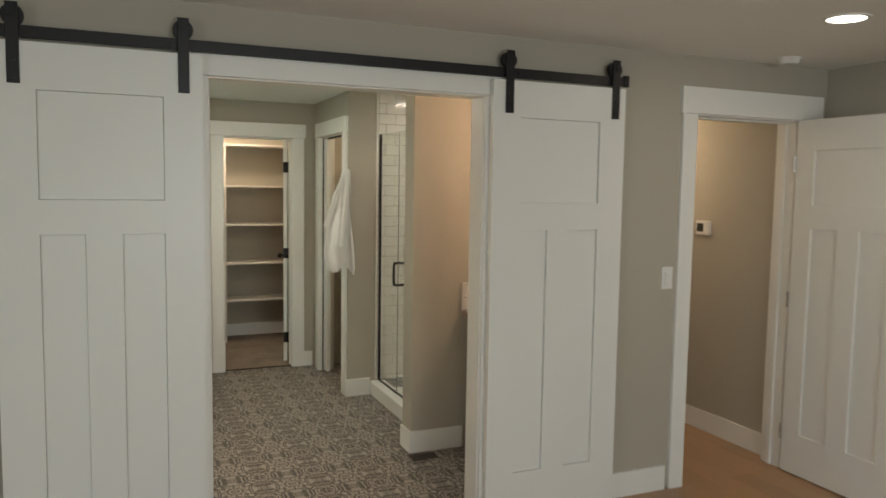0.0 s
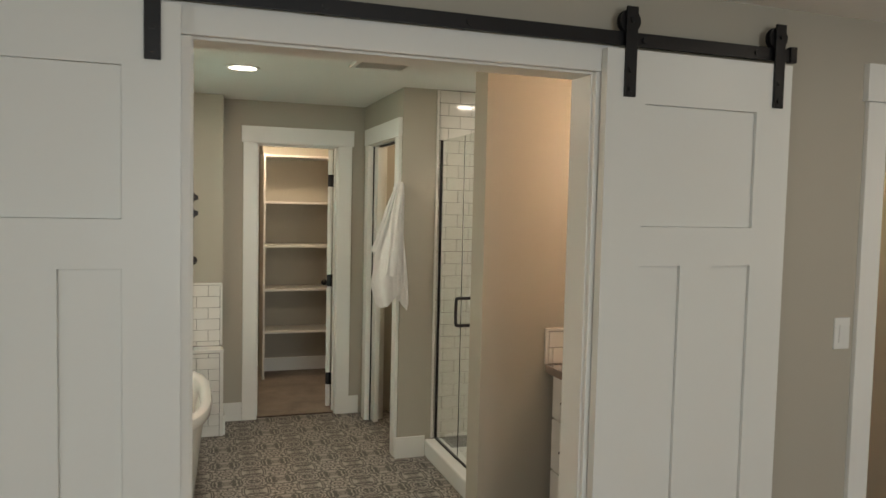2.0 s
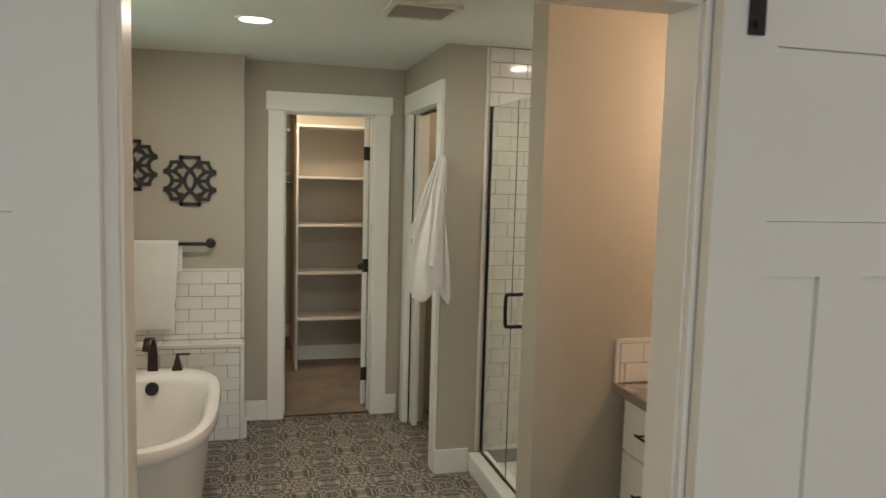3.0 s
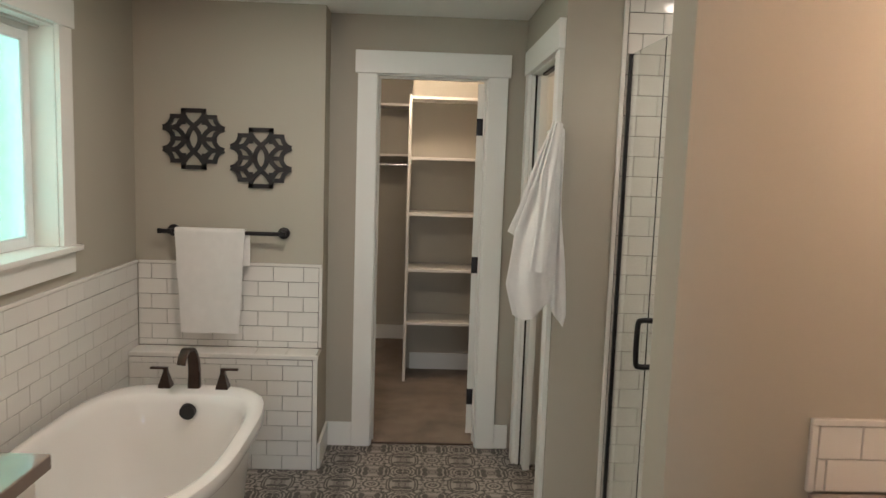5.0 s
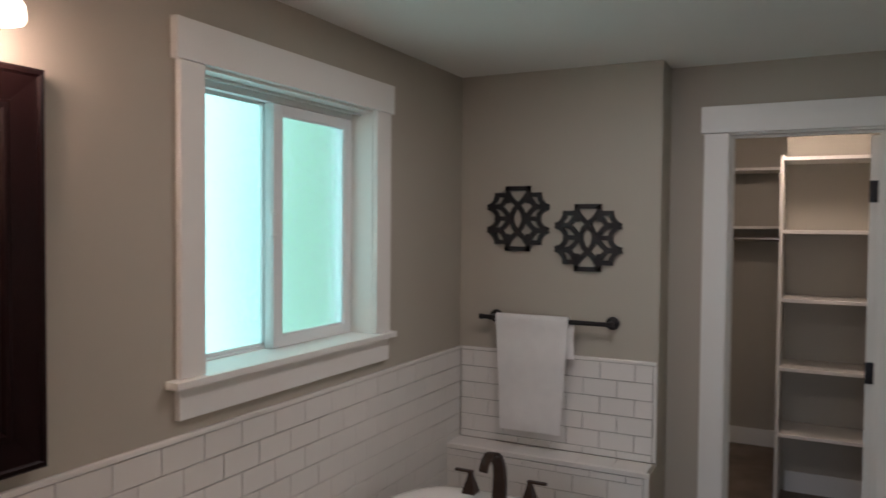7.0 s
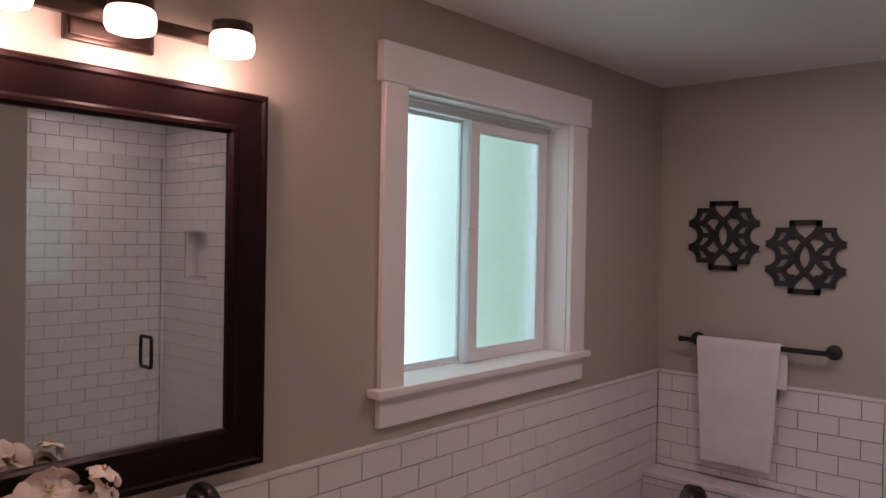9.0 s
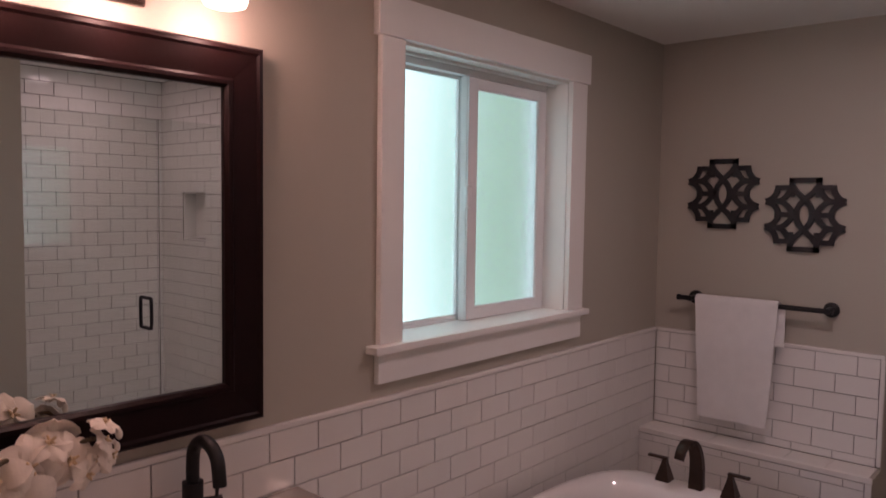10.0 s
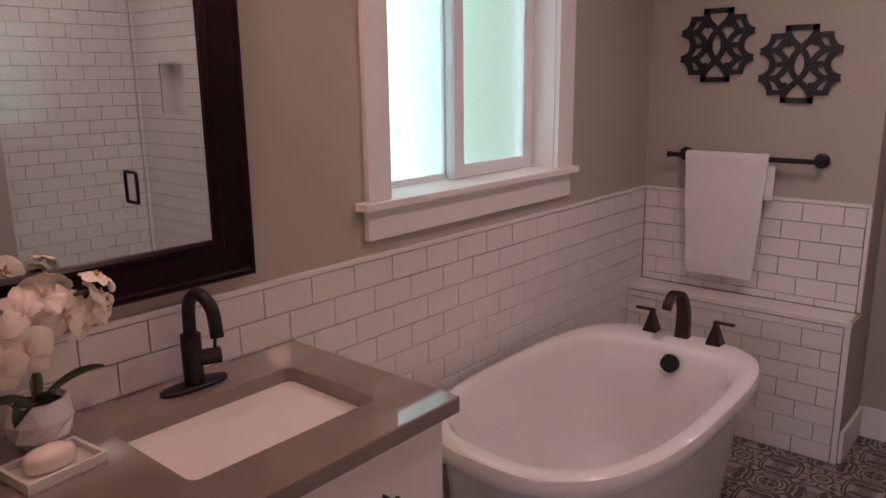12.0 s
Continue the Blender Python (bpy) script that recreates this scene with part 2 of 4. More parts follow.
def cyl(bm, a, b, r0, r1=None, seg=20, caps=True):
    r1 = r0 if r1 is None else r1
    a, b = Vector(a), Vector(b)
    made = bmesh.ops.create_cone(bm, cap_ends=caps, segments=seg, radius1=r0, radius2=r1, depth=(b - a).length)["verts"]
    q = (b - a).to_track_quat("Z", "Y").to_matrix().to_4x4()
    bmesh.ops.transform(bm, matrix=Matrix.Translation((a + b) / 2) @ q, verts=made)
    return bm


def loft(bm, rings, close_start=True, close_end=True):
    rows = [[bm.verts.new(p) for p in r] for r in rings]
    k = len(rows[0])
    for r0, r1 in zip(rows, rows[1:]):
        for i in range(k):
            bm.faces.new((r0[i], r0[(i + 1) % k], r1[(i + 1) % k], r1[i]))
    if close_start:
        bm.faces.new(rows[0][::-1])
    if close_end:
        bm.faces.new(rows[-1])
    return bm


def smooth_path(points, per=8):
    """Catmull-Rom through the points."""
    p = [Vector(q) for q in points]
    p = [2 * p[0] - p[1]] + p + [2 * p[-1] - p[-2]]
    out = []
    for i in range(1, len(p) - 2):
        for k in range(per):
            t = k / per
            a, b, c, d = p[i - 1], p[i], p[i + 1], p[i + 2]
            out.append(0.5 * (2 * b + (c - a) * t + (2 * a - 5 * b + 4 * c - d) * t * t + (3 * b - a - 3 * c + d) * t ** 3))
    out.append(p[-2])
    return out


def tube(bm, points, radii, seg=12, wide=(1.0, 1.0), side=(0, 1, 0), square=False):
    """A tube along a path; wide scales it across and along 'side'."""
    rings = []
    n = len(points)
    for i, p in enumerate(points):
        d = (points[min(i + 1, n - 1)] - points[max(i - 1, 0)]).normalized()
        s = Vector(side)
        s = (s - d * s.dot(d)).normalized()
        u = d.cross(s)
        r = radii(i / (n - 1)) if callable(radii) else radii
        ring = []
        for k in range(seg):
            a = 2 * math.pi * (k + 0.5) / seg
            c, q = math.cos(a), math.sin(a)
            if square:
                m = max(abs(c), abs(q)) ** 0.85
                c, q = c / m, q / m
            ring.append(p + s * (c * r * wide[0]) + u * (q * r * wide[1]))
        rings.append(ring)
    return loft(bm, rings)


# ---- large structure ----
H = 2.35


def wall(name, boxes, label="grey-green painted drywall wall"):
    bm = bmesh.new()
    for b in boxes:
        bx(bm, *b)
    return structure(name, bm, PAINT, label, "wall")


def holed(axis, a0, a1, t0, t1, holes, top=H):
    """Boxes of a wall along an axis with holes (from, to, bottom, top)."""
    spans, at = [], a0
    for h0, h1, z0, z1 in sorted(holes):
        spans.append((at, h0, 0, top))
        if z0 > 0:
            spans.append((h0, h1, 0, z0))
        spans.append((h0, h1, z1, top))
        at = h1
    spans.append((at, a1, 0, top))
    if axis == "x":
        return [(s0, s1, t0, t1, z0, z1) for s0, s1, z0, z1 in spans if s1 > s0]
    return [(t0, t1, s0, s1, z0, z1) for s0, s1, z0, z1 in spans if s1 > s0]


wall_barn = wall("wall_barn", holed("x", -1.9, 4.34, 3.12, 3.245, [(0.735, 1.995, 0, 2.075), (3.235, 4.0, 0, 2.055)]), "grey-green painted wall with a wide doorway")
wall_window = wall("wall_window", holed("y", 3.245, 6.67, -0.20, 0.0, [(4.626, 5.556, 1.178, 2.085)]), "grey-green painted wall with a window")
wall_niche = wall("wall_niche", [(0.0, 0.955, 6.35, 6.55, 0, H), (0.0, 0.9548, 6.205, 6.35, 0, 0.592)], "grey-green boxed-out wall with a low ledge")
wall_closet = wall("wall_closet", holed("x", 0.0, 2.10, 6.55, 6.67, [(1.195, 1.805, 0, 2.055)]))
wall_toilet = wall("wall_toilet", holed("y", 5.56, 6.55, 1.995, 2.10, [(5.56, 6.335, 0, 2.055)]))
wall_pier = wall("wall_pier", [(1.995, 2.45, 5.455, 5.56, 0, H), (2.45, 2.51, 5.555, 5.56, 0, H), (2.51, 2.785, 5.545, 5.56, 1.36, 1.65), (2.45, 2.51, 5.455, 5.555, 0, H),
                               (2.51, 2.785, 5.455, 5.56, 0, 1.36), (2.51, 2.785, 5.455, 5.56, 1.65, H), (2.785, 3.16, 5.455, 5.56, 0, H)], "grey-green pier wall beside the shower")
wall_partition = wall("wall_partition", [(2.024, 3.04, 4.13, 4.285, 0, H)], "painted partition wall between vanity and shower")
wall_alcove = wall("wall_alcove", [(3.04, 3.16, 3.245, 5.455, 0, H)])
wall_hall = wall("wall_hall", [(4.06, 4.34, 3.245, 6.0, 0, H)], "painted hallway wall")
wall_hall_end = wall("wall_hall_end", [(3.16, 4.06, 5.9, 6.0, 0, H)])
wall_bedroom_east = wall("wall_bedroom_east", [(4.21, 4.34, -3.3, 3.12, 0, H)])
# unseen wall; its opening is assumed, to go with the west fill
wall_bedroom_west = wall("wall_bedroom_west", holed("y", -3.3, 3.12, -1.95, -1.8, [(-0.6, 1.0, 0.75, 2.1)]))
wall_bedroom_south = wall("wall_bedroom_south", holed("x", -1.95, 4.34, -3.35, -3.2, [(0.4, 2.8, 0.75, 2.1)]))
wall_closet_west = wall("wall_closet_west", [(0.45, 0.55, 6.67, 9.15, 0, H)])
wall_closet_north = wall("wall_closet_north", [(0.55, 1.375, 9.05, 9.15, 0, H)])
wall_closet_block = wall("wall_closet_block", [(1.375, 2.45, 8.10, 9.15, 0, H)])
wall_closet_east = wall("wall_closet_east", [(2.35, 2.45, 6.67, 8.10, 0, H)])
wall_toilet_east = wall("wall_toilet_east", [(3.04, 3.16, 5.56, 6.55, 0, H)])
wall_toilet_north = wall("wall_toilet_north", [(2.10, 3.16, 6.55, 6.67, 0, H)])
for nm, b in (("ceiling_bedroom", (-1.95, 4.34, -3.35, 3.245)), ("ceiling_bath", (-0.20, 3.16, 3.245, 6.67)), ("ceiling_closet", (0.45, 2.45, 6.67, 9.15)), ("ceiling_hall", (3.16, 4.34, 3.245, 6.0))):
    structure(nm, box(*b, H, H + 0.1), CEIL, "flat off-white textured ceiling", "ceiling")
structure("floor_subfloor", box(-1.95, 4.34, -3.35, 9.15, -0.12, -0.012), GROUT, "plain subfloor under the finishes", "floor")
structure("ground", box(-600, 600, -600, 600, -0.45, -0.40), GROUND, "lawn around the house", "ground")


def board(name, x0, x1, y0, y1, z0=0.0, z1=0.135, label="white painted flat baseboard"):
    return structure(name, box(x0, x1, y0, y1, z0, z1, 0.003), TRIM, label, "baseboard")


board("baseboard", 2.0, 3.125, 3.105, 3.12)
board("baseboard", -1.8, 0.645, 3.105, 3.12)
board("baseboard", 4.195, 4.21, -3.2, 3.10)
board("baseboard", 4.045, 4.06, 3.265, 5.9)
board("baseboard", 0.955, 0.97, 6.215, 6.55)
board("baseboard", 0.97, 1.10, 6.535, 6.55)
board("baseboard", 1.895, 1.974, 6.535, 6.55)
board("baseboard", 1.977, 2.175, 5.44, 5.455)
board("baseboard", 2.009, 2.365, 4.115, 4.13)
board("baseboard", 2.009, 2.024, 4.13, 4.285)
board("baseboard", 0.55, 1.375, 9.035, 9.05)
board("baseboard", 1.40, 2.35, 8.085, 8.10)

# door and opening trim: jambs, legs, a taller head
def opening_trim(name, axis, a0, a1, top, w0, w1, face_low=True, face_high=True, leg=0.095, head=0.118, over=0.014, stop=True, head_end=None):
    """Trim of an opening from a0 to a1 in a wall from w0 to w1 across."""
    holder = thing(name, "white painted flat door casing with wide head", "door trim", kind="structure")

    def put(nm, s0, s1, c0, c1, z0, z1):
        b = (s0, s1, c0, c1, z0, z1) if axis == "x" else (c0, c1, s0, s1, z0, z1)
        part(nm, box(*b, 0.0025), TRIM, holder)
    put("jamb", a0 - 0.015, a0, w0 + 0.001, w1 - 0.001, 0, top)
    put("jamb", a1, a1 + 0.015, w0 + 0.001, w1 - 0.001, 0, top)
    put("head_jamb", a0 - 0.015, a1 + 0.015, w0 + 0.001, w1 - 0.001, top, top + 0.015)
    for on, c0, c1 in ((face_low, w0 - 0.020, w0), (face_high, w1, w1 + 0.020)):
        if on:
            put("casing", a0 - 0.006 - leg, a0 - 0.006, c0, c1, 0, top + 0.006)
            put("casing", a1 + 0.006, a1 + 0.006 + leg, c0, c1, 0, top + 0.006)
            d0, d1 = (c0 - 0.006, c1) if c0 < w0 else (c0, c1 + 0.006)
            put("head_casing", a0 - 0.006 - leg - over, head_end or a1 + 0.006 + leg + over, d0, d1, top + 0.007, top + 0.007 + head)
    if stop:
        mid = (w0 + w1) / 2
        put("door_stop", a0, a0 + 0.010, mid, mid + 0.03, 0, top - 0.010)
        put("door_stop", a1 - 0.010, a1, mid, mid + 0.03, 0, top - 0.010)
        put("door_stop", a0, a1, mid, mid + 0.03, top - 0.010, top)
    return holder


opening_trim("trim_barn_opening", "x", 0.75, 1.98, 2.06, 3.12, 3.245, head=0.085, stop=False)
opening_trim("trim_hall_door", "x", 3.25, 3.985, 2.04, 3.12, 3.245, head=0.140, head_end=4.160)
opening_trim("trim_closet_door", "x", 1.21, 1.79, 2.04, 6.55, 6.67, leg=0.102)
opening_trim("trim_toilet_door", "y", 5.575, 6.32, 2.04, 1.995, 2.10, leg=0.095, over=0.010)

# ---- doors ----
def panel_door(name, label, w, h, t, m, category="door", stile=0.145, group=""):
    """Three-panel craftsman leaf: one panel above two tall ones."""
    d = thing(name, label, category, group=group)
    d.matrix_world = m
    z_low, z_mid0, z_mid1, z_top = 0.235, 1.425, 1.555, h - 0.17
    mid = 0.128
    put = lambda nm, *b: part(nm, box(*b), DOORW, d)
    put("stile", 0, stile, 0, t, 0, h)
    put("stile", w - stile, w, 0, t, 0, h)
    put("rail", stile, w - stile, 0, t, z_top, h)
    put("rail", stile, w - stile, 0, t, z_mid0, z_mid1)
    put("rail", stile, w - stile, 0, t, 0, z_low)
    put("mullion", w / 2 - mid / 2, w / 2 + mid / 2, 0, t, z_low, z_mid0)
    g = 0.0005
    pan_ = lambda *b: part("panel", box(*b, 0.0025), DOORW, d)
    pan_(stile + g, w - stile - g, 0.012, t - 0.012, z_mid1 + g, z_top - g)
    pan_(stile + g, w / 2 - mid / 2 - g, 0.012, t - 0.012, z_low + g, z_mid0 - g)
    pan_(w / 2 + mid / 2 + g, w - stile - g, 0.012, t - 0.012, z_low + g, z_mid0 - g)
    return d


DW = 0.738
barn_left = panel_door("barn_door", "white panelled sliding barn door on black rail", 0.726, 2.125, 0.036, pose(-0.008, 3.054, 0.012), group="sliding barn doors")
barn_right = panel_door("barn_door", "white panelled sliding barn door on black rail", DW, 2.125, 0.036, pose(2.000, 3.054, 0.012), group="sliding barn doors")
hall_door = panel_door("bedroom_door", "white panelled door standing open beside the wall", 0.70, 2.032, 0.035, pose(3.960, 3.085, 0.010, 0, 0, -90), stile=0.115)
closet_door = panel_door("closet_door", "white panelled closet door standing open inwards", 0.565, 2.02, 0.035, pose(1.788, 6.735, 0.012, 0, 0, 77), stile=0.105)


def hinge(parent, x, y, z, turned=False):
    bm = bmesh.new()
    bx(bm, x - 0.024, x + 0.004, y - 0.0025, y + 0.0005, z - 0.045, z + 0.045, 0.001)
    cyl(bm, (x + 0.008, y - 0.006, z - 0.046), (x + 0.008, y - 0.006, z + 0.046), 0.007, seg=10)
    part("hinge", bm, BLACK, parent, "black butt hinge", True)


def local_part(name, bm, mat, parent, label=""):
    """A part given in world coordinates under a placed thing."""
    bmesh.ops.transform(bm, matrix=parent.matrix_world.inverted(), verts=bm.verts)
    return part(name, bm, mat, parent, label, True)


for z in (1.793, 1.012, 0.235):
    bm = bmesh.new()
    bx(bm, 1.752, 1.787, 6.731, 6.735, z - 0.047, z + 0.047, 0.001)
    cyl(bm, (1.792, 6.728, z - 0.048), (1.792, 6.728, z + 0.048), 0.007, seg=10)
    local_part("hinge", bm, BLACK, closet_door, "black butt hinge")
for z in (1.80, 1.02, 0.24):
    bm = bmesh.new()
    cyl(bm, (3.952, 3.091, z - 0.045), (3.952, 3.091, z + 0.045), 0.006, seg=10)
    local_part("hinge", bm, STEEL, hall_door, "satin nickel hinge")
for x, s in ((1.866, -1), (1.903, 1)):
    bm = bmesh.new()
    cyl(bm, (x, 7.235, 0.945), (x + s * 0.006, 7.235, 0.945), 0.027)
    cyl(bm, (x + s * 0.006, 7.235, 0.945), (x + s * 0.035, 7.235, 0.945), 0.009)
    bmesh.ops.create_uvsphere(bm, u_segments=16, v_segments=10, radius=0.026, matrix=Matrix.Translation((x + s * 0.048, 7.235, 0.945)))
    local_part("door_knob", bm, BLACK, closet_door, "round black door knob")

# sliding rail with its stand-offs and the four hangers
rail = thing("barn_door_rail", "flat black steel sliding-door rail on stand-offs", "rail")
part("rail_bar", box(-1.35, 2.750, 3.066, 3.074, 2.150, 2.195, 0.0015), BLACK, rail)
for x in (-1.2, -0.52, 0.13, 0.60, 1.10, 1.53, 2.14, 2.59):
    bm = cyl(bmesh.new(), (x, 3.074, 2.172), (x, 3.12, 2.172), 0.013, seg=14)
    cyl(bm, (x, 3.060, 2.172), (x, 3.066, 2.172), 0.010, seg=6)
    part("stand_off", bm, BLACK, rail, smooth=True)
for x0, x1 in ((2.732, 2.760), (-1.37, -1.336)):
    part("end_stop", box(x0, x1, 3.058, 3.082, 2.148, 2.204, 0.004), BLACK, rail)


def hanger(x, door):
    h = thing("barn_door_hanger", "black strap hanger with wheel on barn door", "hanger", group="barn door hangers")
    part("strap", box(x - 0.021, x + 0.021, 3.046, 3.0535, 1.985, 2.272, 0.0015), BLACK, h)
    bm = cyl(bmesh.new(), (x, 3.058, 2.228), (x, 3.064, 2.228), 0.038, seg=28)
    cyl(bm, (x, 3.064, 2.228), (x, 3.076, 2.228), 0.030, seg=28)
    cyl(bm, (x, 3.076, 2.228), (x, 3.082, 2.228), 0.038, seg=28)
    part("wheel", bm, BLACK, h, smooth=True)
    for z in (2.01, 2.07):
        bm = cyl(bmesh.new(), (x, 3.041, z), (x, 3.046, z), 0.009, seg=12)
        part("bolt", bm, BLACK, h, smooth=True)
    part("axle", cyl(bmesh.new(), (x, 3.040, 2.228), (x, 3.088, 2.228), 0.008, seg=12), BLACK, h, smooth=True)


for x, d in ((0.068, barn_left), (0.648, barn_left), (2.082, barn_right), (2.676, barn_right)):
    hanger(x, d)

# ---- bedroom fittings ----
def downlight(place, label="round lit recessed ceiling light with white rim", r=0.075):
    d = thing("recessed_light", label, "ceiling light", place, group="recessed ceiling lights")
    bm = bmesh.new()
    rings = [[Vector((math.cos(a) * q, math.sin(a) * q, z)) for a in [2 * math.pi * k / 32 for k in range(32)]] for q, z in ((r + 0.018, 0.0), (r + 0.016, -0.006), (r, -0.007), (r - 0.003, 0.0))]
    loft(bm, rings, False, False)
    part("rim", bm, TRIM, d, smooth=True)
    part("lens", cyl(bmesh.new(), (0, 0, -0.004), (0, 0, -0.001), r - 0.002, seg=32), LED, d, "lit white lens")
    return d


# the last one, mid-bedroom, is an unseen fixture added with its fill lamp
LIGHTS = [(3.15, 2.16), (1.01, 5.20), (2.62, 4.86), (1.38, 7.42), (3.55, 4.3), (1.0, 0.2)]
for x, y in LIGHTS:
    downlight((x, y, H))
down("recessed_lamp_bedroom", (3.15, 2.16, H - 0.02), 3.0, (1, 0.9, 0.78))
down("recessed_lamp_bath", (1.01, 5.20, H - 0.02), 10.0, (1, 0.9, 0.78))
down("recessed_lamp_shower", (2.62, 4.86, H - 0.02), 2.6, (1, 0.88, 0.74))
bulb("recessed_lamp_closet", (1.38, 7.42, H - 0.05), 22, (1, 0.80, 0.58), 0.06)
down("recessed_lamp_hall", (3.55, 4.3, H - 0.02), 9, (1, 0.74, 0.5))
# unseen lamp added to brighten the bedroom
down("fill_lamp_bedroom_middle", (1.0, 0.2, H - 0.02), 3.0, (1, 0.9, 0.78))
bulb("toilet_room_lamp", (2.6, 6.1, 2.1), 5, (1, 0.78, 0.55), 0.06)

smoke = thing("smoke_detector", "round white smoke detector on the ceiling", "smoke detector", (3.70, 2.94, H))
bm = cyl(bmesh.new(), (0, 0, -0.008), (0, 0, 0), 0.066, seg=32)
part("base", bm, PLASTIC, smoke, smooth=True)
bm = cyl(bmesh.new(), (0, 0, -0.032), (0, 0, -0.008), 0.048, 0.060, seg=32)
part("cover", bm, PLASTIC, smoke, smooth=True)

switch = thing("light_switch", "white rocker light switch on the wall", "light switch", (3.092, 3.12, 1.170))
part("cover_plate", box(-0.037, 0.037, -0.006, 0, -0.060, 0.060, 0.002), PLASTIC, switch)
bm = bx(bmesh.new(), -0.017, 0.017, -0.011, -0.005, -0.034, 0.034, 0.002, pose(0, 0, 0, 3))
part("rocker", bm, PLASTIC, switch)

thermo = thing("thermostat", "small white thermostat with dark display on hallway wall", "thermostat", (4.06, 3.90, 1.388))
part("housing", box(-0.026, 0, -0.062, 0.062, -0.048, 0.048, 0.006), PLASTIC, thermo)
part("display", box(-0.0285, -0.024, -0.012, 0.048, -0.026, 0.030, 0.001), SCREEN, thermo, "dark grey display")

# ---- bathroom window ----
win = thing("window_1", "white vinyl sliding window with obscure glass", "window", kind="structure")
for y0, y1 in ((4.627, 4.641), (5.541, 5.555)):
    part("jamb_liner", box(-0.198, 0.0, y0, y1, 1.200, 2.070), TRIM, win)
part("head_liner", box(-0.198, 0.0, 4.627, 5.555, 2.070, 2.084), TRIM, win)
part("casing", box(0, 0.020, 4.545, 4.637, 1.203, 2.078, 0.002), TRIM, win)
part("casing", box(0, 0.020, 5.545, 5.652, 1.203, 2.078, 0.002), TRIM, win)
part("head_casing", box(0, 0.026, 4.528, 5.667, 2.079, 2.192, 0.002), TRIM, win)
part("window_sill", box(-0.195, 0.046, 4.508, 5.664, 1.179, 1.202, 0.003), TRIM, win)
part("apron", box(0, 0.020, 4.540, 5.642, 1.088, 1.178, 0.002), TRIM, win)


def sash(x0, x1, y0, y1, z0, z1, low, high, foot, head, name):
    """A sash with stiles low and high along y, a foot and a head rail, and glazing beads."""
    s = part(name, bx(bx(bx(bx(bmesh.new(), x0, x1, y0, y0 + low, z0, z1, 0.002), x0, x1, y1 - high, y1, z0, z1, 0.002), x0, x1, y0 + low, y1 - high, z0, z0 + foot, 0.002), x0, x1, y0 + low, y1 - high, z1 - head, z1, 0.002), VINYL, win)
    mid = (x0 + x1) / 2
    p = part("pane", box(mid - 0.002, mid + 0.002, y0 + low - 0.004, y1 - high + 0.004, z0 + foot - 0.004, z1 - head + 0.004), FROST, s, "pebbled obscure glass")
    p.visible_shadow = False
    a0, a1, c0, c1 = y0 + low, y1 - high, z0 + foot, z1 - head
    for b in ((a0, a0 + 0.005, c0, c1), (a1 - 0.005, a1, c0, c1), (a0 + 0.005, a1 - 0.005, c0, c0 + 0.005), (a0 + 0.005, a1 - 0.005, c1 - 0.005, c1)):
        part("glazing_bead", box(mid + 0.002, x1 - 0.004, *b, 0.001), VINYL, s)
    return s


frame_bm = bmesh.new()
for b in ((4.641, 4.652, 1.202, 2.070), (5.530, 5.541, 1.202, 2.070), (4.652, 5.530, 1.202, 1.208), (4.652, 5.530, 2.052, 2.070)):
    bx(frame_bm, -0.190, -0.126, *b, 0.0015)
bx(frame_bm, -0.126, -0.096, 4.642, 5.540, 2.046, 2.070, 0.0015)
bx(frame_bm, -0.060, -0.052, 4.642, 5.540, 2.060, 2.0695, 0.001)
part("window_frame", frame_bm, VINYL, win)
sash(-0.166, -0.136, 4.652, 5.100, 1.208, 2.052, 0.014, 0.030, 0.008, 0.010, "fixed_sash")
sash(-0.125, -0.097, 5.058, 5.5405, 1.203, 2.045, 0.060, 0.047, 0.040, 0.036, "sliding_sash")
part("latch", box(-0.097, -0.078, 5.046, 5.078, 1.592, 1.672, 0.008), VINYL, win, "white sash latch")
part("meeting_rail_lip", box(-0.097, -0.089, 5.059, 5.098, 1.206, 2.043, 0.002), VINYL, win)

# glowing backdrop behind the obscure glass; its painted emission stands in for garden daylight
BACK = bpy.data.materials.new("garden_glow")
BACK.use_nodes = True
bn, bl = BACK.node_tree.nodes, BACK.node_tree.links
bb = bn["Principled BSDF"]
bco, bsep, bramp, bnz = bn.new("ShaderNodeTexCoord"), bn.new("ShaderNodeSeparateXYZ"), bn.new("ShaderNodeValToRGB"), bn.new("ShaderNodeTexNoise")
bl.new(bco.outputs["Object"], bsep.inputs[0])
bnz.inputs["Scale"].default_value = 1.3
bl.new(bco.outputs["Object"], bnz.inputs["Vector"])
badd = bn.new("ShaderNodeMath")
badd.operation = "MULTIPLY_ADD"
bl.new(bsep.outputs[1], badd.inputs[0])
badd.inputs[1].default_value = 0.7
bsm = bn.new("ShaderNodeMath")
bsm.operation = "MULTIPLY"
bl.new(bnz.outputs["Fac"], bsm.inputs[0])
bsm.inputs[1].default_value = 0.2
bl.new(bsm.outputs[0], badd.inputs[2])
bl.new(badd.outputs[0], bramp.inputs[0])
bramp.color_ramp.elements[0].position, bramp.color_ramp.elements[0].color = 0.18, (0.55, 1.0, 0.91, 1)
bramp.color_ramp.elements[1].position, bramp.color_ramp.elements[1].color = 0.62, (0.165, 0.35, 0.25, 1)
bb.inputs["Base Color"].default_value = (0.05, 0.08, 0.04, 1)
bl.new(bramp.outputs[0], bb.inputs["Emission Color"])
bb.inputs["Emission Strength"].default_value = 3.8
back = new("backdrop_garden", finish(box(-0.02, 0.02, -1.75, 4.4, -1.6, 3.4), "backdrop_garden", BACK))
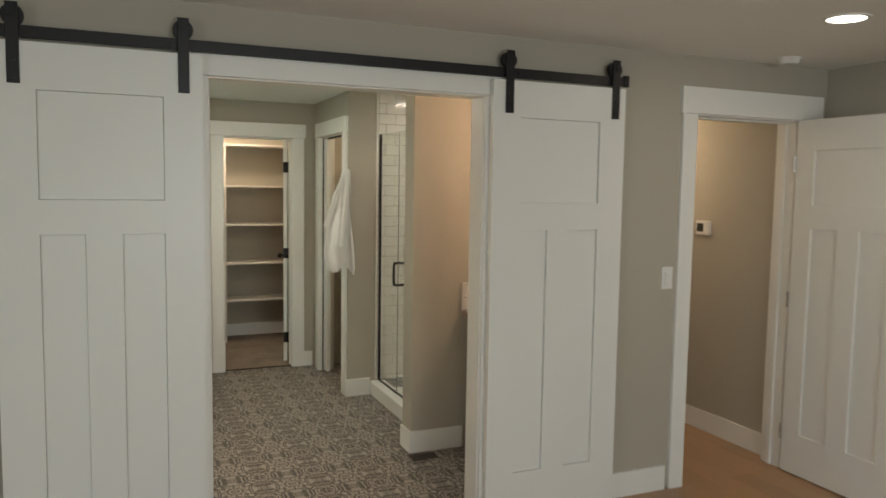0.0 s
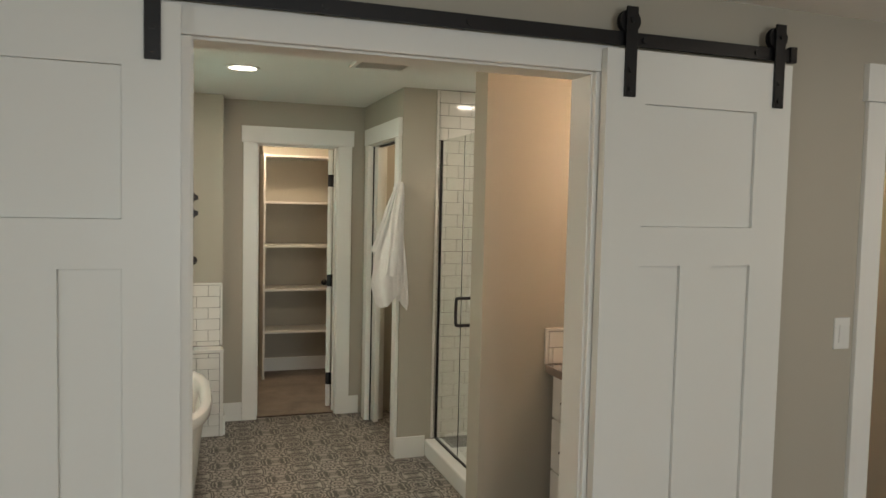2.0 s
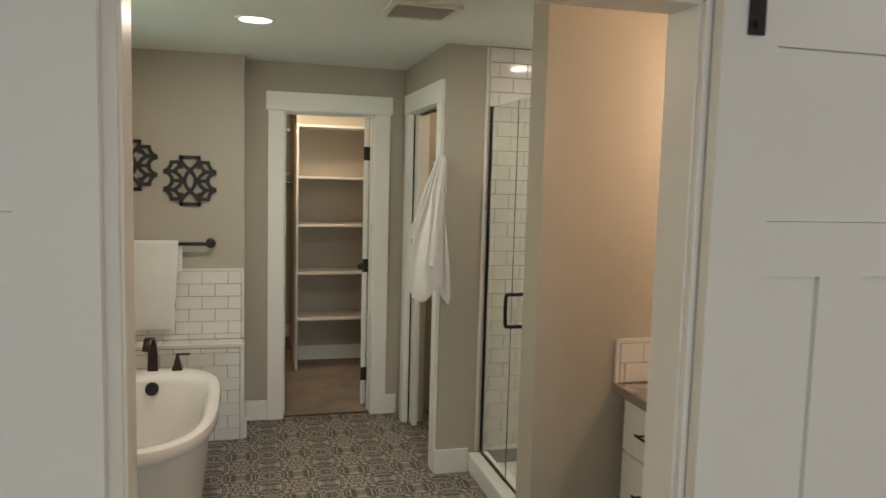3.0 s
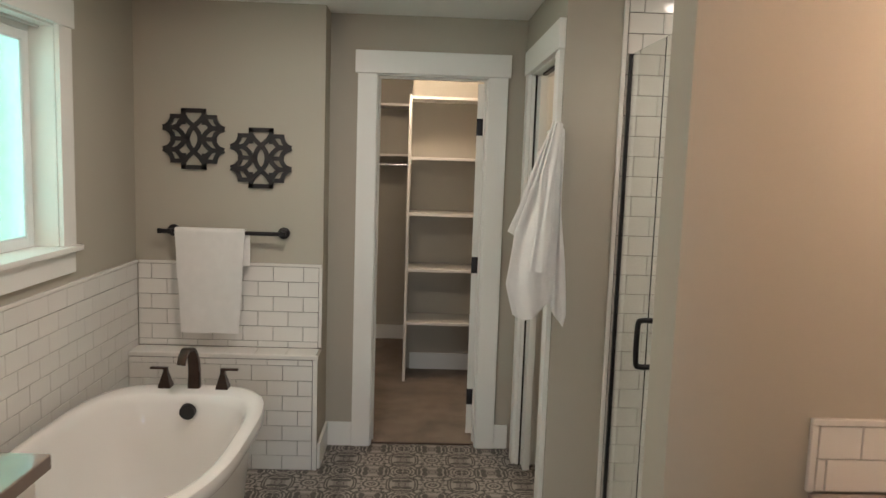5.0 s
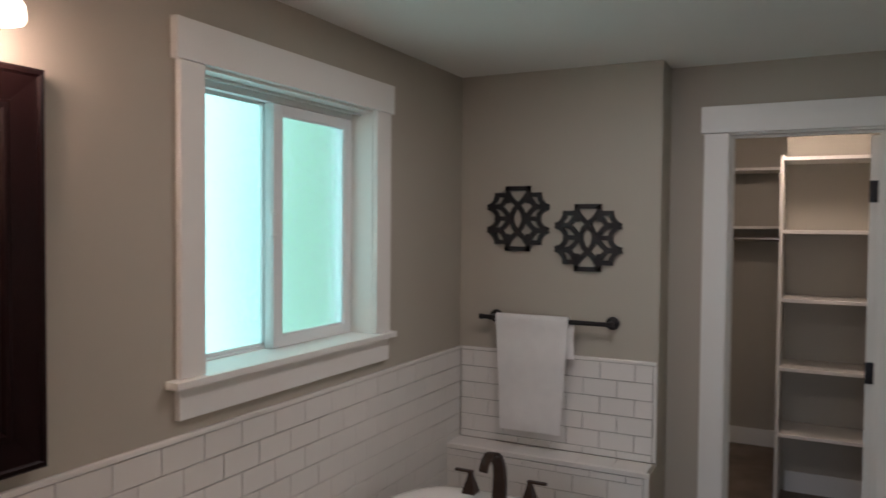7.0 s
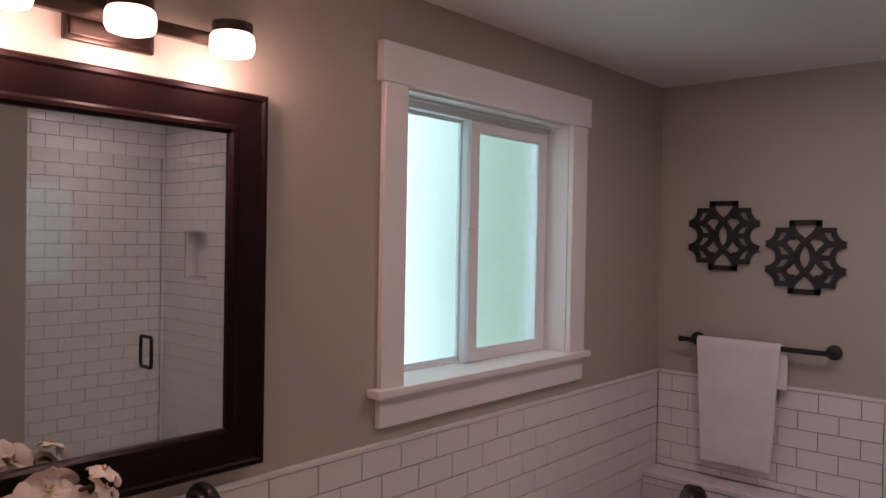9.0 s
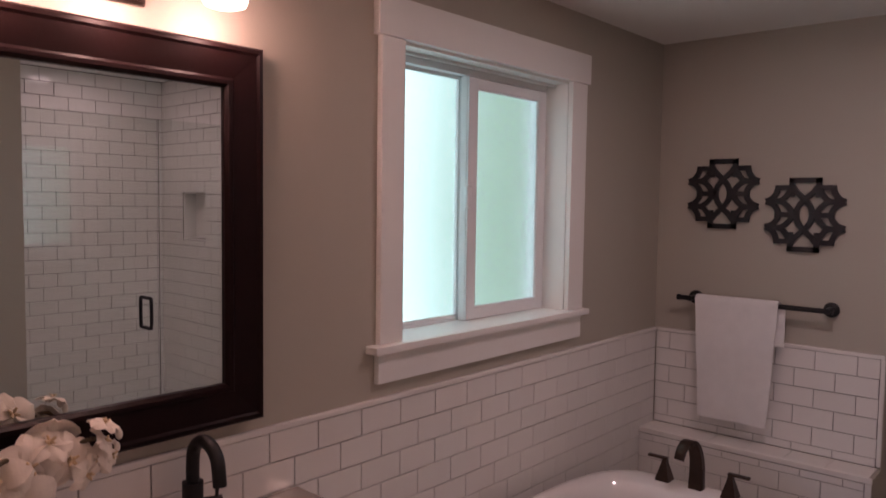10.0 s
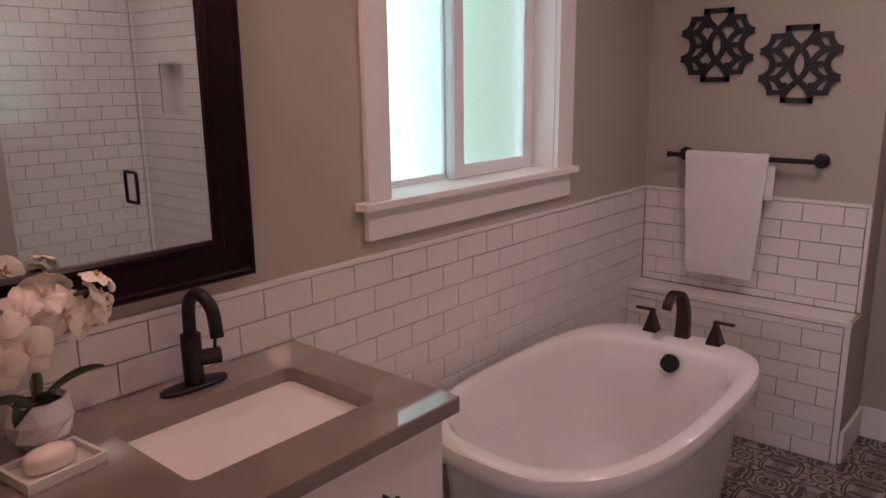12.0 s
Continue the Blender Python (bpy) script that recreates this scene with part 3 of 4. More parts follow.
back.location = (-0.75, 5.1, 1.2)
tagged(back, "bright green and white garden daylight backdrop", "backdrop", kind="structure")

# ---- wall art, towel bar, towels ----
def strip(bm, pts, width, depth, z, per=6):
    path = smooth_path([(x, y, 0) for x, y in pts], per)
    rings = []
    n = len(path)
    for i, p in enumerate(path):
        d = (path[min(i + 1, n - 1)] - path[max(i - 1, 0)]).normalized()
        s = Vector((-d.y, d.x, 0)) * (width / 2)
        rings.append([Vector((q.x, -z - e, q.y)) for q, e in ((p + s, 0), (p - s, 0), (p - s, depth), (p + s, depth))])
    loft(bm, rings)


def straight(bm, pts, width, depth, z):
    for a, b in zip(pts, pts[1:]):
        d = (Vector(b) - Vector(a)).normalized() * width / 2
        strip(bm, [Vector(a) - d, Vector(b) + d], width, depth, z, 1)


def lattice(place, label):
    bm = bmesh.new()
    u, w, dep = 0.000895, 0.0215, 0.012
    e = 0.0
    for sx in (-1, 1):
        for sy in (-1, 1):
            f = lambda pts: [(sx * x * u, sy * y * u) for x, y in pts]
            e += 0.00015
            straight(bm, f([(0, 158), (57, 158), (57, 92)]), w, dep, 0.004 + e)
            straight(bm, f([(57, 124), (118, 124)]), w, dep, 0.0043 + e)
            strip(bm, f([(116, 128), (126, 96), (146, 72), (170, 62)]), w, dep, 0.0046 + e)
            strip(bm, f([(170, 58), (138, 45), (118, 20), (116, 0)]), w, dep, 0.0049 + e)
            strip(bm, f([(164, 61), (104, 59), (72, 38), (46, 0)]), w, dep, 0.0052 + e)
            strip(bm, f([(164, 63), (104, 65), (78, 88), (58, 124)]), w, dep, 0.0055 + e)
            strip(bm, f([(52, 128), (40, 108), (20, 88), (0, 70), (-20, 46), (-31, 22), (-34, 0)]), w, dep, 0.0058 + e)
            straight(bm, f([(40, 0), (116, 0)]), w, dep, 0.0061 + e)
    ob = single("lattice_wall_art", bm, BLACK, label, "wall art", group="lattice wall art pair")
    ob.location = place
    return ob


lattice((0.300, 6.35, 1.667), "black geometric lattice wall plaque above towel bar")
lattice((0.637, 6.35, 1.582), "black geometric lattice wall plaque, hung slightly lower")

bar = thing("towel_bar", "dark bronze towel bar mounted above white tile", "towel bar")
bm = cyl(bmesh.new(), (0.150, 6.283, 1.203), (0.775, 6.283, 1.203), 0.0105, seg=16)
part("rod", bm, BLACK, bar, smooth=True)
for x in (0.195, 0.755):
    bm = cyl(bmesh.new(), (x, 6.35, 1.203), (x, 6.338, 1.203), 0.030, seg=24)
    cyl(bm, (x, 6.338, 1.203), (x, 6.330, 1.203), 0.030, 0.016, seg=24)
    cyl(bm, (x, 6.330, 1.203), (x, 6.268, 1.203), 0.0125, seg=16)
    part("post", bm, BLACK, bar, smooth=True)
bm = cyl(bmesh.new(), (0.135, 6.283, 1.203), (0.150, 6.283, 1.203), 0.013, seg=16)
part("end_cap", bm, BLACK, bar, smooth=True)


def hung_towel():
    """Bath towel folded over the bar, front longer than back."""
    prof = []
    for k in range(15):
        prof.append((6.303 - 0.002 * math.sin(k), 1.035 + (1.203 - 1.035) * k / 14))
    for k in range(1, 10):
        a = math.pi * k / 10
        prof.append((6.283 + 0.020 * math.cos(a), 1.203 + 0.021 * math.sin(a)))
    for k in range(31):
        prof.append((6.263 + 0.004 * math.sin(k * 0.4), 1.203 - (1.203 - 0.690) * k / 30))
    bm = bmesh.new()
    nx = 28
    n = len(prof)
    front, rear = [], []
    for j, (y, z) in enumerate(prof):
        d0, d1 = prof[max(j - 1, 0)], prof[min(j + 1, n - 1)]
        t = Vector((d1[0] - d0[0], d1[1] - d0[1])).normalized()
        nrm = Vector((-t.y, t.x))
        s = max(0.0, (j - 24) / 30)
        x0, x1 = 0.224 + 0.030 * s, 0.573 - 0.028 * s
        if j < 15:
            x0, x1 = 0.250, 0.592
        a, b = [], []
        for i in range(nx + 1):
            f = i / nx
            rip = 0.004 * math.sin(f * 9 + j * 0.05) * (0.3 + s) + 0.0012 * math.sin(f * 31 + 2)
            x = x0 + (x1 - x0) * f
            thick = 0.017 * min(1, (9 * f + 0.12) ** 0.5, (9 * (1 - f) + 0.12) ** 0.5)
            if 38 < j < 48 and j % 3 == 0:
                thick *= 0.72
            if j > 51:
                thick *= 0.7
            a.append(bm.verts.new((x, y + nrm.x * (thick + rip), z + nrm.y * (thick + rip) + (0.006 * (f - 0.5) ** 2))))
            b.append(bm.verts.new((x, y + nrm.x * (-0.002 + rip * 0.3), z + nrm.y * (-0.002))))
        front.append(a)
        rear.append(b)
    for grid in (front, rear):
        for r0, r1 in zip(grid, grid[1:]):
            for i in range(nx):
                bm.faces.new((r0[i], r0[i + 1], r1[i + 1], r1[i]))
    for i in range(nx):
        bm.faces.new((front[0][i], front[0][i + 1], rear[0][i + 1], rear[0][i]))
        bm.faces.new((front[-1][i], front[-1][i + 1], rear[-1][i + 1], rear[-1][i]))
    for j in range(n - 1):
        bm.faces.new((front[j][0], front[j + 1][0], rear[j + 1][0], rear[j][0]))
        bm.faces.new((front[j][-1], front[j + 1][-1], rear[j + 1][-1], rear[j][-1]))
    return bm


single("bath_towel", hung_towel(), TOWEL, "white terry bath towel folded over the towel bar", "towel", smooth=True)

hook = thing("robe_hook", "small white hook on the door casing corner", "hook")
bm = cyl(bmesh.new(), (1.975, 5.478, 1.722), (1.966, 5.478, 1.722), 0.010, seg=16)
tube(bm, smooth_path([(1.967, 5.478, 1.722), (1.950, 5.465, 1.714), (1.940, 5.452, 1.724)]), 0.006, 8)
part("hook_body", bm, TRIM, hook, smooth=True)


def pick(table, z):
    """The value at height z of a falling table of (height, value), smoothed between."""
    for (za, a), (zb, b) in zip(table, table[1:]):
        if z >= zb:
            f = min(1, max(0, (za - z) / (za - zb)))
            return a + (b - a) * f
    return table[-1][1]


def cloth(bm, low, high, hem, top, y0, fold, thick, nx=40, nz=48, seed=0.0):
    """A hanging sheet between two edges given by height, its hem by share across, with folds towards -y."""
    front, rear = [], []
    for j in range(nz + 1):
        v = j / nz
        a, b = [], []
        for i in range(nx + 1):
            u = i / nx
            zb = pick([(-h, q) for h, q in hem], -u)
            z = top - v * (top - zb) - 0.010 * (1 - v) * abs(2 * u - 1)
            x0, x1 = pick(low, z), pick(high, z)
            x = x0 + (x1 - x0) * u + 0.003 * math.sin(9 * v + 7 * u + seed)
            d = fold * (0.35 + 0.65 * min(1, v * 2.2))
            w = d * (math.sin(4.0 * u * (1 + 0.25 * (1 - v)) * 2 + 1.7 * v + seed) + 0.16 * math.sin(17 * u + 2.6 * v + 2 * seed) + 0.05 * math.sin(31 * u - 5 * v))
            edge = min(1, (8 * u + 0.10) ** 0.5, (8 * (1 - u) + 0.10) ** 0.5)
            y = y0 - w * edge
            if j >= nz - 1:
                edge *= 0.7
            a.append(bm.verts.new((x, y - thick * edge, z)))
            b.append(bm.verts.new((x, y + 0.002, z)))
        front.append(a)
        rear.append(b)
    for grid in (front, rear):
        for r0, r1 in zip(grid, grid[1:]):
            for i in range(nx):
                bm.faces.new((r0[i], r0[i + 1], r1[i + 1], r1[i]))
    for k in (0, -1):
        for i in range(nx):
            bm.faces.new((front[k][i], front[k][i + 1], rear[k][i + 1], rear[k][i]))
        for j in range(nz):
            bm.faces.new((front[j][k], front[j + 1][k], rear[j + 1][k], rear[j][k]))
    return bm


# gathered at the hook: a flap behind, the wide middle, a tail beside the wall and one folded end in front
bm = bmesh.new()
cloth(bm, [(1.765, 1.955), (1.33, 1.800), (1.0, 1.79)], [(1.765, 1.985), (1.0, 1.985)], [(0, 1.330), (0.12, 1.318), (1, 1.20)], 1.765, 5.445, 0.006, 0.008, 30, 34, 1.3)
cloth(bm, [(1.745, 1.980), (1.415, 1.965), (0.95, 1.975)], [(1.745, 2.000), (1.415, 2.008), (1.0, 2.047), (0.95, 2.043)], [(0, 1.045), (0.45, 0.985), (0.8, 0.952), (1, 0.998)], 1.745, 5.432, 0.008, 0.010, 26, 44, 0.4)
cloth(bm, [(1.765, 1.950), (1.56, 1.902), (1.33, 1.820), (1.123, 1.797), (0.975, 1.838)], [(1.765, 1.992), (1.40, 1.992), (1.06, 1.990)], [(0, 1.000), (0.20, 0.975), (0.40, 0.985), (0.75, 1.030), (1, 1.062)], 1.765, 5.418, 0.012, 0.010, 48, 54, 2.2)
single("hand_towel", bm, TOWEL, "white terry towel hanging in folds from a hook", "towel", smooth=True)
bm = cloth(bmesh.new(), [(1.760, 1.953), (1.556, 1.912), (1.183, 1.884)], [(1.760, 1.985), (1.556, 1.968), (1.183, 1.956)], [(0, 1.183), (0.5, 1.176), (1, 1.186)], 1.760, 5.392, 0.004, 0.012, 24, 40, 0.9)
towel_fold = part("folded_end", bm, TOWEL, bpy.data.objects["hand_towel"], smooth=True)

# ---- bathtub ----
TX, TY0, TY1, RIM = 0.468, 4.470, 5.757, 0.585
tub = thing("bathtub", "white freestanding oval bathtub with rolled rim", "bathtub", (TX, (TY0 + TY1) / 2, 0))
TA, TB = 0.386, (TY1 - TY0) / 2


def plan(a, b, z, near_n=2.7, dy=0.0, seg=72, far_n=None):
    out = []
    for k in range(seg):
        t = 2 * math.pi * k / seg
        c, s = math.cos(t), math.sin(t)
        n = far_n if s > 0 and far_n else near_n
        out.append(Vector((a * math.copysign(abs(c) ** (2 / n), c), dy + b * math.copysign(abs(s) ** (2 / n), s), z)))
    return out


bm = loft(bmesh.new(), [plan(TA - p, TB - p, z, 2.6, 0, 72, 3.3) for p, z in ((0.105, 0.0), (0.095, 0.02), (0.068, 0.25), (0.045, 0.45), (0.034, 0.530))], True, False)
part("skirt", bm, TUBSIDE, tub, "grey-white tapered skirt", True)
prof = [(0.034, 0.530), (0.006, 0.526), (0.0, 0.536), (0.0, 0.558), (0.006, 0.576), (0.018, RIM - 0.002), (0.032, RIM)]
rings = [plan(TA - p, TB - p, z, 2.7, 0, 72, 3.6) for p, z in prof]
for inset, far, z, n, fn_ in ((0.048, 0.145, RIM, 2.8, 4.0), (0.060, 0.158, RIM - 0.010, 2.8, 3.9), (0.070, 0.170, RIM - 0.04, 2.8, 3.7), (0.095, 0.185, 0.40, 2.7, 3.4), (0.120, 0.205, 0.26, 2.6, 3.2), (0.155, 0.215, 0.18, 2.5, 2.9), (0.20, 0.235, 0.150, 2.4, 2.6)):
    near = inset + (0.012 if z > 0.5 else 0.05 + (RIM - z) * 0.15)
    rings.append(plan(TA - inset, TB - (near + far) / 2, z, n, (near - far) / 2, 72, fn_))
bm = loft(bmesh.new(), rings, False, True)
part("basin", bm, PORCELAIN, tub, "glossy white basin", True)
fy = TB - 0.205
bm = cyl(bmesh.new(), (0.032, TB - 0.180, 0.520), (0.032, TB - 0.202, 0.517), 0.034, 0.032, seg=28)
part("overflow_cover", bm, BLACK, tub, "round dark overflow cover", True)
bm = cyl(bmesh.new(), (0.004, TB - 0.275, 0.149), (0.004, TB - 0.275, 0.156), 0.034, 0.030, seg=24)
part("drain", bm, BRONZE, tub, "dark bronze drain", True)

tubtap = thing("tub_faucet", "oil-rubbed bronze arched tub faucet on deck", "faucet", (0.492, 5.690, RIM))
path = smooth_path([(0, 0, 0.0), (0, 0.002, 0.07), (-0.002, -0.004, 0.125), (-0.006, -0.030, 0.172), (-0.012, -0.066, 0.184), (-0.018, -0.098, 0.160), (-0.021, -0.112, 0.128)], 8)
rings = []
for i, p in enumerate(path):
    f = i / (len(path) - 1)
    d = (path[min(i + 1, len(path) - 1)] - path[max(i - 1, 0)]).normalized()
    across = Vector((1, 0, 0)) - d * d.x
    up = d.cross(across.normalized())
    wide, deep = 0.0255 - 0.0085 * f, 0.021 - 0.0155 * min(1, f * 1.5)
    rings.append([p + across.normalized() * (wide * a) + up * (deep * b) for a, b in ((-1, -0.8), (-0.88, -1), (0.88, -1), (1, -0.8), (1, 0.8), (0.88, 1), (-0.88, 1), (-1, 0.8))])
part("spout", loft(bmesh.new(), rings), BRONZE, tubtap, smooth=True)
for sx in (-1, 1):
    x = sx * 0.123
    rings = [[Vector((x + sxx * r, syy * r, z)) for sxx, syy in ((-1, -1), (1, -1), (1, 1), (-1, 1))] for r, z in ((0.026, 0), (0.026, 0.006), (0.010, 0.066), (0.008, 0.080))]
    bm = loft(bmesh.new(), rings)
    hnd = part("handle_base", bm, BRONZE, tubtap)
    bm = bx(bmesh.new(), min(x - sx * 0.010, x + sx * 0.066), max(x - sx * 0.010, x + sx * 0.066), -0.010, 0.010, 0.079, 0.088, 0.003)
    part("lever", bm, BRONZE, hnd)

# ---- vanities ----
def vanity(name_y0, y1, wall_x, side, top, label, deep=0.545):
    """White drawer cabinet against a wall at wall_x, facing side (+1: +x)."""
    y0 = name_y0
    sx = lambda a: wall_x + side * a
    v = thing("vanity_cabinet", label, "cabinet", group="bathroom vanities")

    def put(nm, a0, a1, b0, b1, z0, z1, mat, parent, bev=0.002):
        return part(nm, box(min(sx(a0), sx(a1)), max(sx(a0), sx(a1)), b0, b1, z0, z1, bev), mat, parent)
    put("body", 0.012, deep, y0, y1, 0.10, top - 0.036, TRIM, v)
    # toe kick coloured near-black for the shade under the cabinet
    put("toe_kick", 0.012, deep - 0.055, y0 + 0.01, y1 - 0.01, 0.0, 0.10, SHADEDARK, v)
    rows = [(0.625, top - 0.045), (0.375, 0.615), (0.115, 0.365)]
    w = (y1 - y0)
    cols = [(y0 + 0.006, y0 + w / 2 - 0.003), (y0 + w / 2 + 0.003, y1 - 0.006)]
    for c0, c1 in cols:
        for z0, z1 in rows:
            d = put("drawer_front", deep + 0.001, deep + 0.019, c0, c1, z0, z1, TRIM, v)
            mid = (c0 + c1) / 2
            bm = bmesh.new()
            a, b = sx(deep + 0.047), sx(deep + 0.019)
            zc = (z0 + z1) / 2
            cyl(bm, (a, mid - 0.06, zc), (a, mid + 0.06, zc), 0.005, seg=10)
            for q in (-0.045, 0.045):
                cyl(bm, (b, mid + q, zc), (a, mid + q, zc), 0.004, seg=8)
            part("pull", bm, BLACK, d, "black bar pull", True)
    return v


CT = 0.872
vanity(3.29, 4.225, 0.0, 1, CT, "white drawer vanity cabinet with black bar pulls")
vanity(3.29, 4.095, 3.04, -1, CT, "white drawer vanity cabinet tucked in the alcove", 0.640)


def counter_with_hole(x0, x1, y0, y1, hx0, hx1, hy0, hy1, z0, z1):
    bm = bmesh.new()
    seg = 6
    r = 0.022

    def rounded(a0, a1, b0, b1, rad, z):
        pts = []
        for cx, cy, st in ((a1 - rad, b1 - rad, 0), (a0 + rad, b1 - rad, 90), (a0 + rad, b0 + rad, 180), (a1 - rad, b0 + rad, 270)):
            for k in range(seg + 1):
                a = radians(st + 90 * k / seg)
                pts.append(Vector((cx + rad * math.cos(a), cy + rad * math.sin(a), z)))
        return pts
    e = 0.003
    rings = [rounded(hx0, hx1, hy0, hy1, r, z0), rounded(hx0, hx1, hy0, hy1, r, z1 - 0.002), rounded(hx0 - 0.002, hx1 + 0.002, hy0 - 0.002, hy1 + 0.002, r, z1),
             rounded(x0 + e, x1 - e, y0 + e, y1 - e, 0.004, z1), rounded(x0, x1, y0, y1, 0.006, z1 - e), rounded(x0, x1, y0, y1, 0.006, z0), rounded(hx0, hx1, hy0, hy1, r, z0)]
    loft(bm, rings, False, False)
    bmesh.ops.remove_doubles(bm, verts=bm.verts, dist=0.0001)
    return bm


SX0, SX1, SY0, SY1 = 0.156, 0.452, 3.690, 4.130
single("countertop", counter_with_hole(0.013, 0.586, 3.26, 4.256, SX0, SX1, SY0, SY1, CT - 0.036, CT), QUARTZ, "brown-grey polished quartz countertop with sink cut-out", "countertop", "vanity countertops")
single("countertop", counter_with_hole(2.352, 3.028, 3.26, 4.1175, 2.55, 2.83, 3.47, 3.89, CT - 0.036, CT), QUARTZ, "brown-grey quartz countertop in the alcove", "countertop", "vanity countertops")


def sink(x0, x1, y0, y1):
    s = thing("sink", "white rectangular undermount porcelain sink", "sink", group="undermount sinks")
    cx, cy, a, b = (x0 + x1) / 2, (y0 + y1) / 2, (x1 - x0) / 2 + 0.004, (y1 - y0) / 2 + 0.004
    rings = []
    for f, z in ((1.06, CT - 0.0365), (1.0, CT - 0.0365), (0.985, CT - 0.05), (0.95, CT - 0.105), (0.90, CT - 0.140), (0.82, CT - 0.152), (0.45, CT - 0.162), (0.08, CT - 0.170)):
        rings.append([Vector((cx + p.x, cy + p.y, z)) for p in plan(a * f, b * (f if f > 0.97 else f * (0.80 + 0.17 * max(0, f - 0.8) / 0.17)), 0, 8 if f > 0.9 else 6, 0, 64)])
    for f, z in ((0.30, CT - 0.186), (0.9, CT - 0.170), (1.0, CT - 0.12), (1.06, CT - 0.05)):
        rings.append([Vector((cx + p.x, cy + p.y, z)) for p in plan(a * f + 0.008, b * f + 0.008, 0, 5, 0, 64)])
    bm = loft(bmesh.new(), rings, False, False)
    part("bowl", bm, PORCELAIN, s, smooth=True)
    bm = cyl(bmesh.new(), (cx, cy, CT - 0.172), (cx, cy, CT - 0.166), 0.022, seg=24)
    part("drain", bm, BLACK, s, "black drain", True)


sink(SX0, SX1, SY0, SY1)
sink(2.55, 2.83, 3.47, 3.89)

tap = thing("sink_faucet", "matte black single-handle gooseneck faucet", "faucet", (0.088, 3.918, CT))
rings = [[Vector((p.y, p.x, z)) for p in plan(0.082, 0.028, 0, 2.4, 0, 40)] for z in (0.0, 0.007)] + [[Vector((p.y, p.x, 0.010)) for p in plan(0.079, 0.025, 0, 2.4, 0, 40)]]
part("deck_plate", loft(bmesh.new(), rings), BLACK, tap, smooth=True)
bm = cyl(bmesh.new(), (0, 0, 0.009), (0, 0, 0.125), 0.0225, seg=28)
part("body", bm, BLACK, tap, smooth=True)
arc = [(0, 0, 0.12), (0, 0, 0.16)] + [(0.052 - 0.052 * math.cos(a), 0, 0.172 + 0.053 * math.sin(a)) for a in [math.pi * k / 8 for k in range(1, 8)]] + [(0.106, 0, 0.158), (0.108, 0, 0.142)]
bm = tube(bmesh.new(), smooth_path(arc, 4), 0.0145, 16)
part("spout", bm, BLACK, tap, smooth=True)
bm = cyl(bmesh.new(), (0.0, 0.0, 0.066), (0.022, 0.058, 0.066), 0.0185, seg=22)
hd = part("handle_hub", bm, BLACK, tap, smooth=True)
bm = cyl(bmesh.new(), (0.018, 0.047, 0.074), (0.020, 0.050, 0.142), 0.0042, 0.0036, seg=10)
part("lever", bm, BLACK, hd, smooth=True)

mir = thing("wall_mirror", "wall mirror in wide espresso wood frame", "mirror")
M0, M1, MZ0, MZ1, MW = 3.385, 4.138, 1.083, 1.968, 0.098


frame_specs = (((M0, MZ0), (M1, MZ0), (M1 - MW, MZ0 + MW), (M0 + MW, MZ0 + MW)), ((M1, MZ0), (M1, MZ1), (M1 - MW, MZ1 - MW), (M1 - MW, MZ0 + MW)),
               ((M1, MZ1), (M0, MZ1), (M0 + MW, MZ1 - MW), (M1 - MW, MZ1 - MW)), ((M0, MZ1), (M0, MZ0), (M0 + MW, MZ0 + MW), (M0 + MW, MZ1 - MW)))
for oa, ob_, ib, ia in frame_specs:
    lerp = lambda p, q, f: (p[0] + (q[0] - p[0]) * f, p[1] + (q[1] - p[1]) * f)
    sec = [(0.0, 0.001), (0.0, 0.036), (0.05, 0.042), (0.14, 0.043), (0.20, 0.038), (0.78, 0.031), (0.84, 0.034), (0.93, 0.034), (1.0, 0.024), (1.0, 0.001)]
    rings = [[Vector((x, *lerp(oa, ia, f))) for f, x in sec], [Vector((x, *lerp(ob_, ib, f))) for f, x in sec]]
    part("frame_side", loft(bmesh.new(), rings), ESPRESSO, mir)
glass = part("mirror_glass", box(0.004, 0.016, M0 + MW - 0.01, M1 - MW + 0.01, MZ0 + MW - 0.01, MZ1 - MW + 0.01), MIRROR, mir, "clear silvered mirror glass")
yc = (M0 + M1) / 2
glass.matrix_world = Matrix.Translation((0.011, yc, 0)) @ Matrix.Rotation(radians(-0.3), 4, "Z") @ Matrix.Translation((-0.011, -yc, 0))


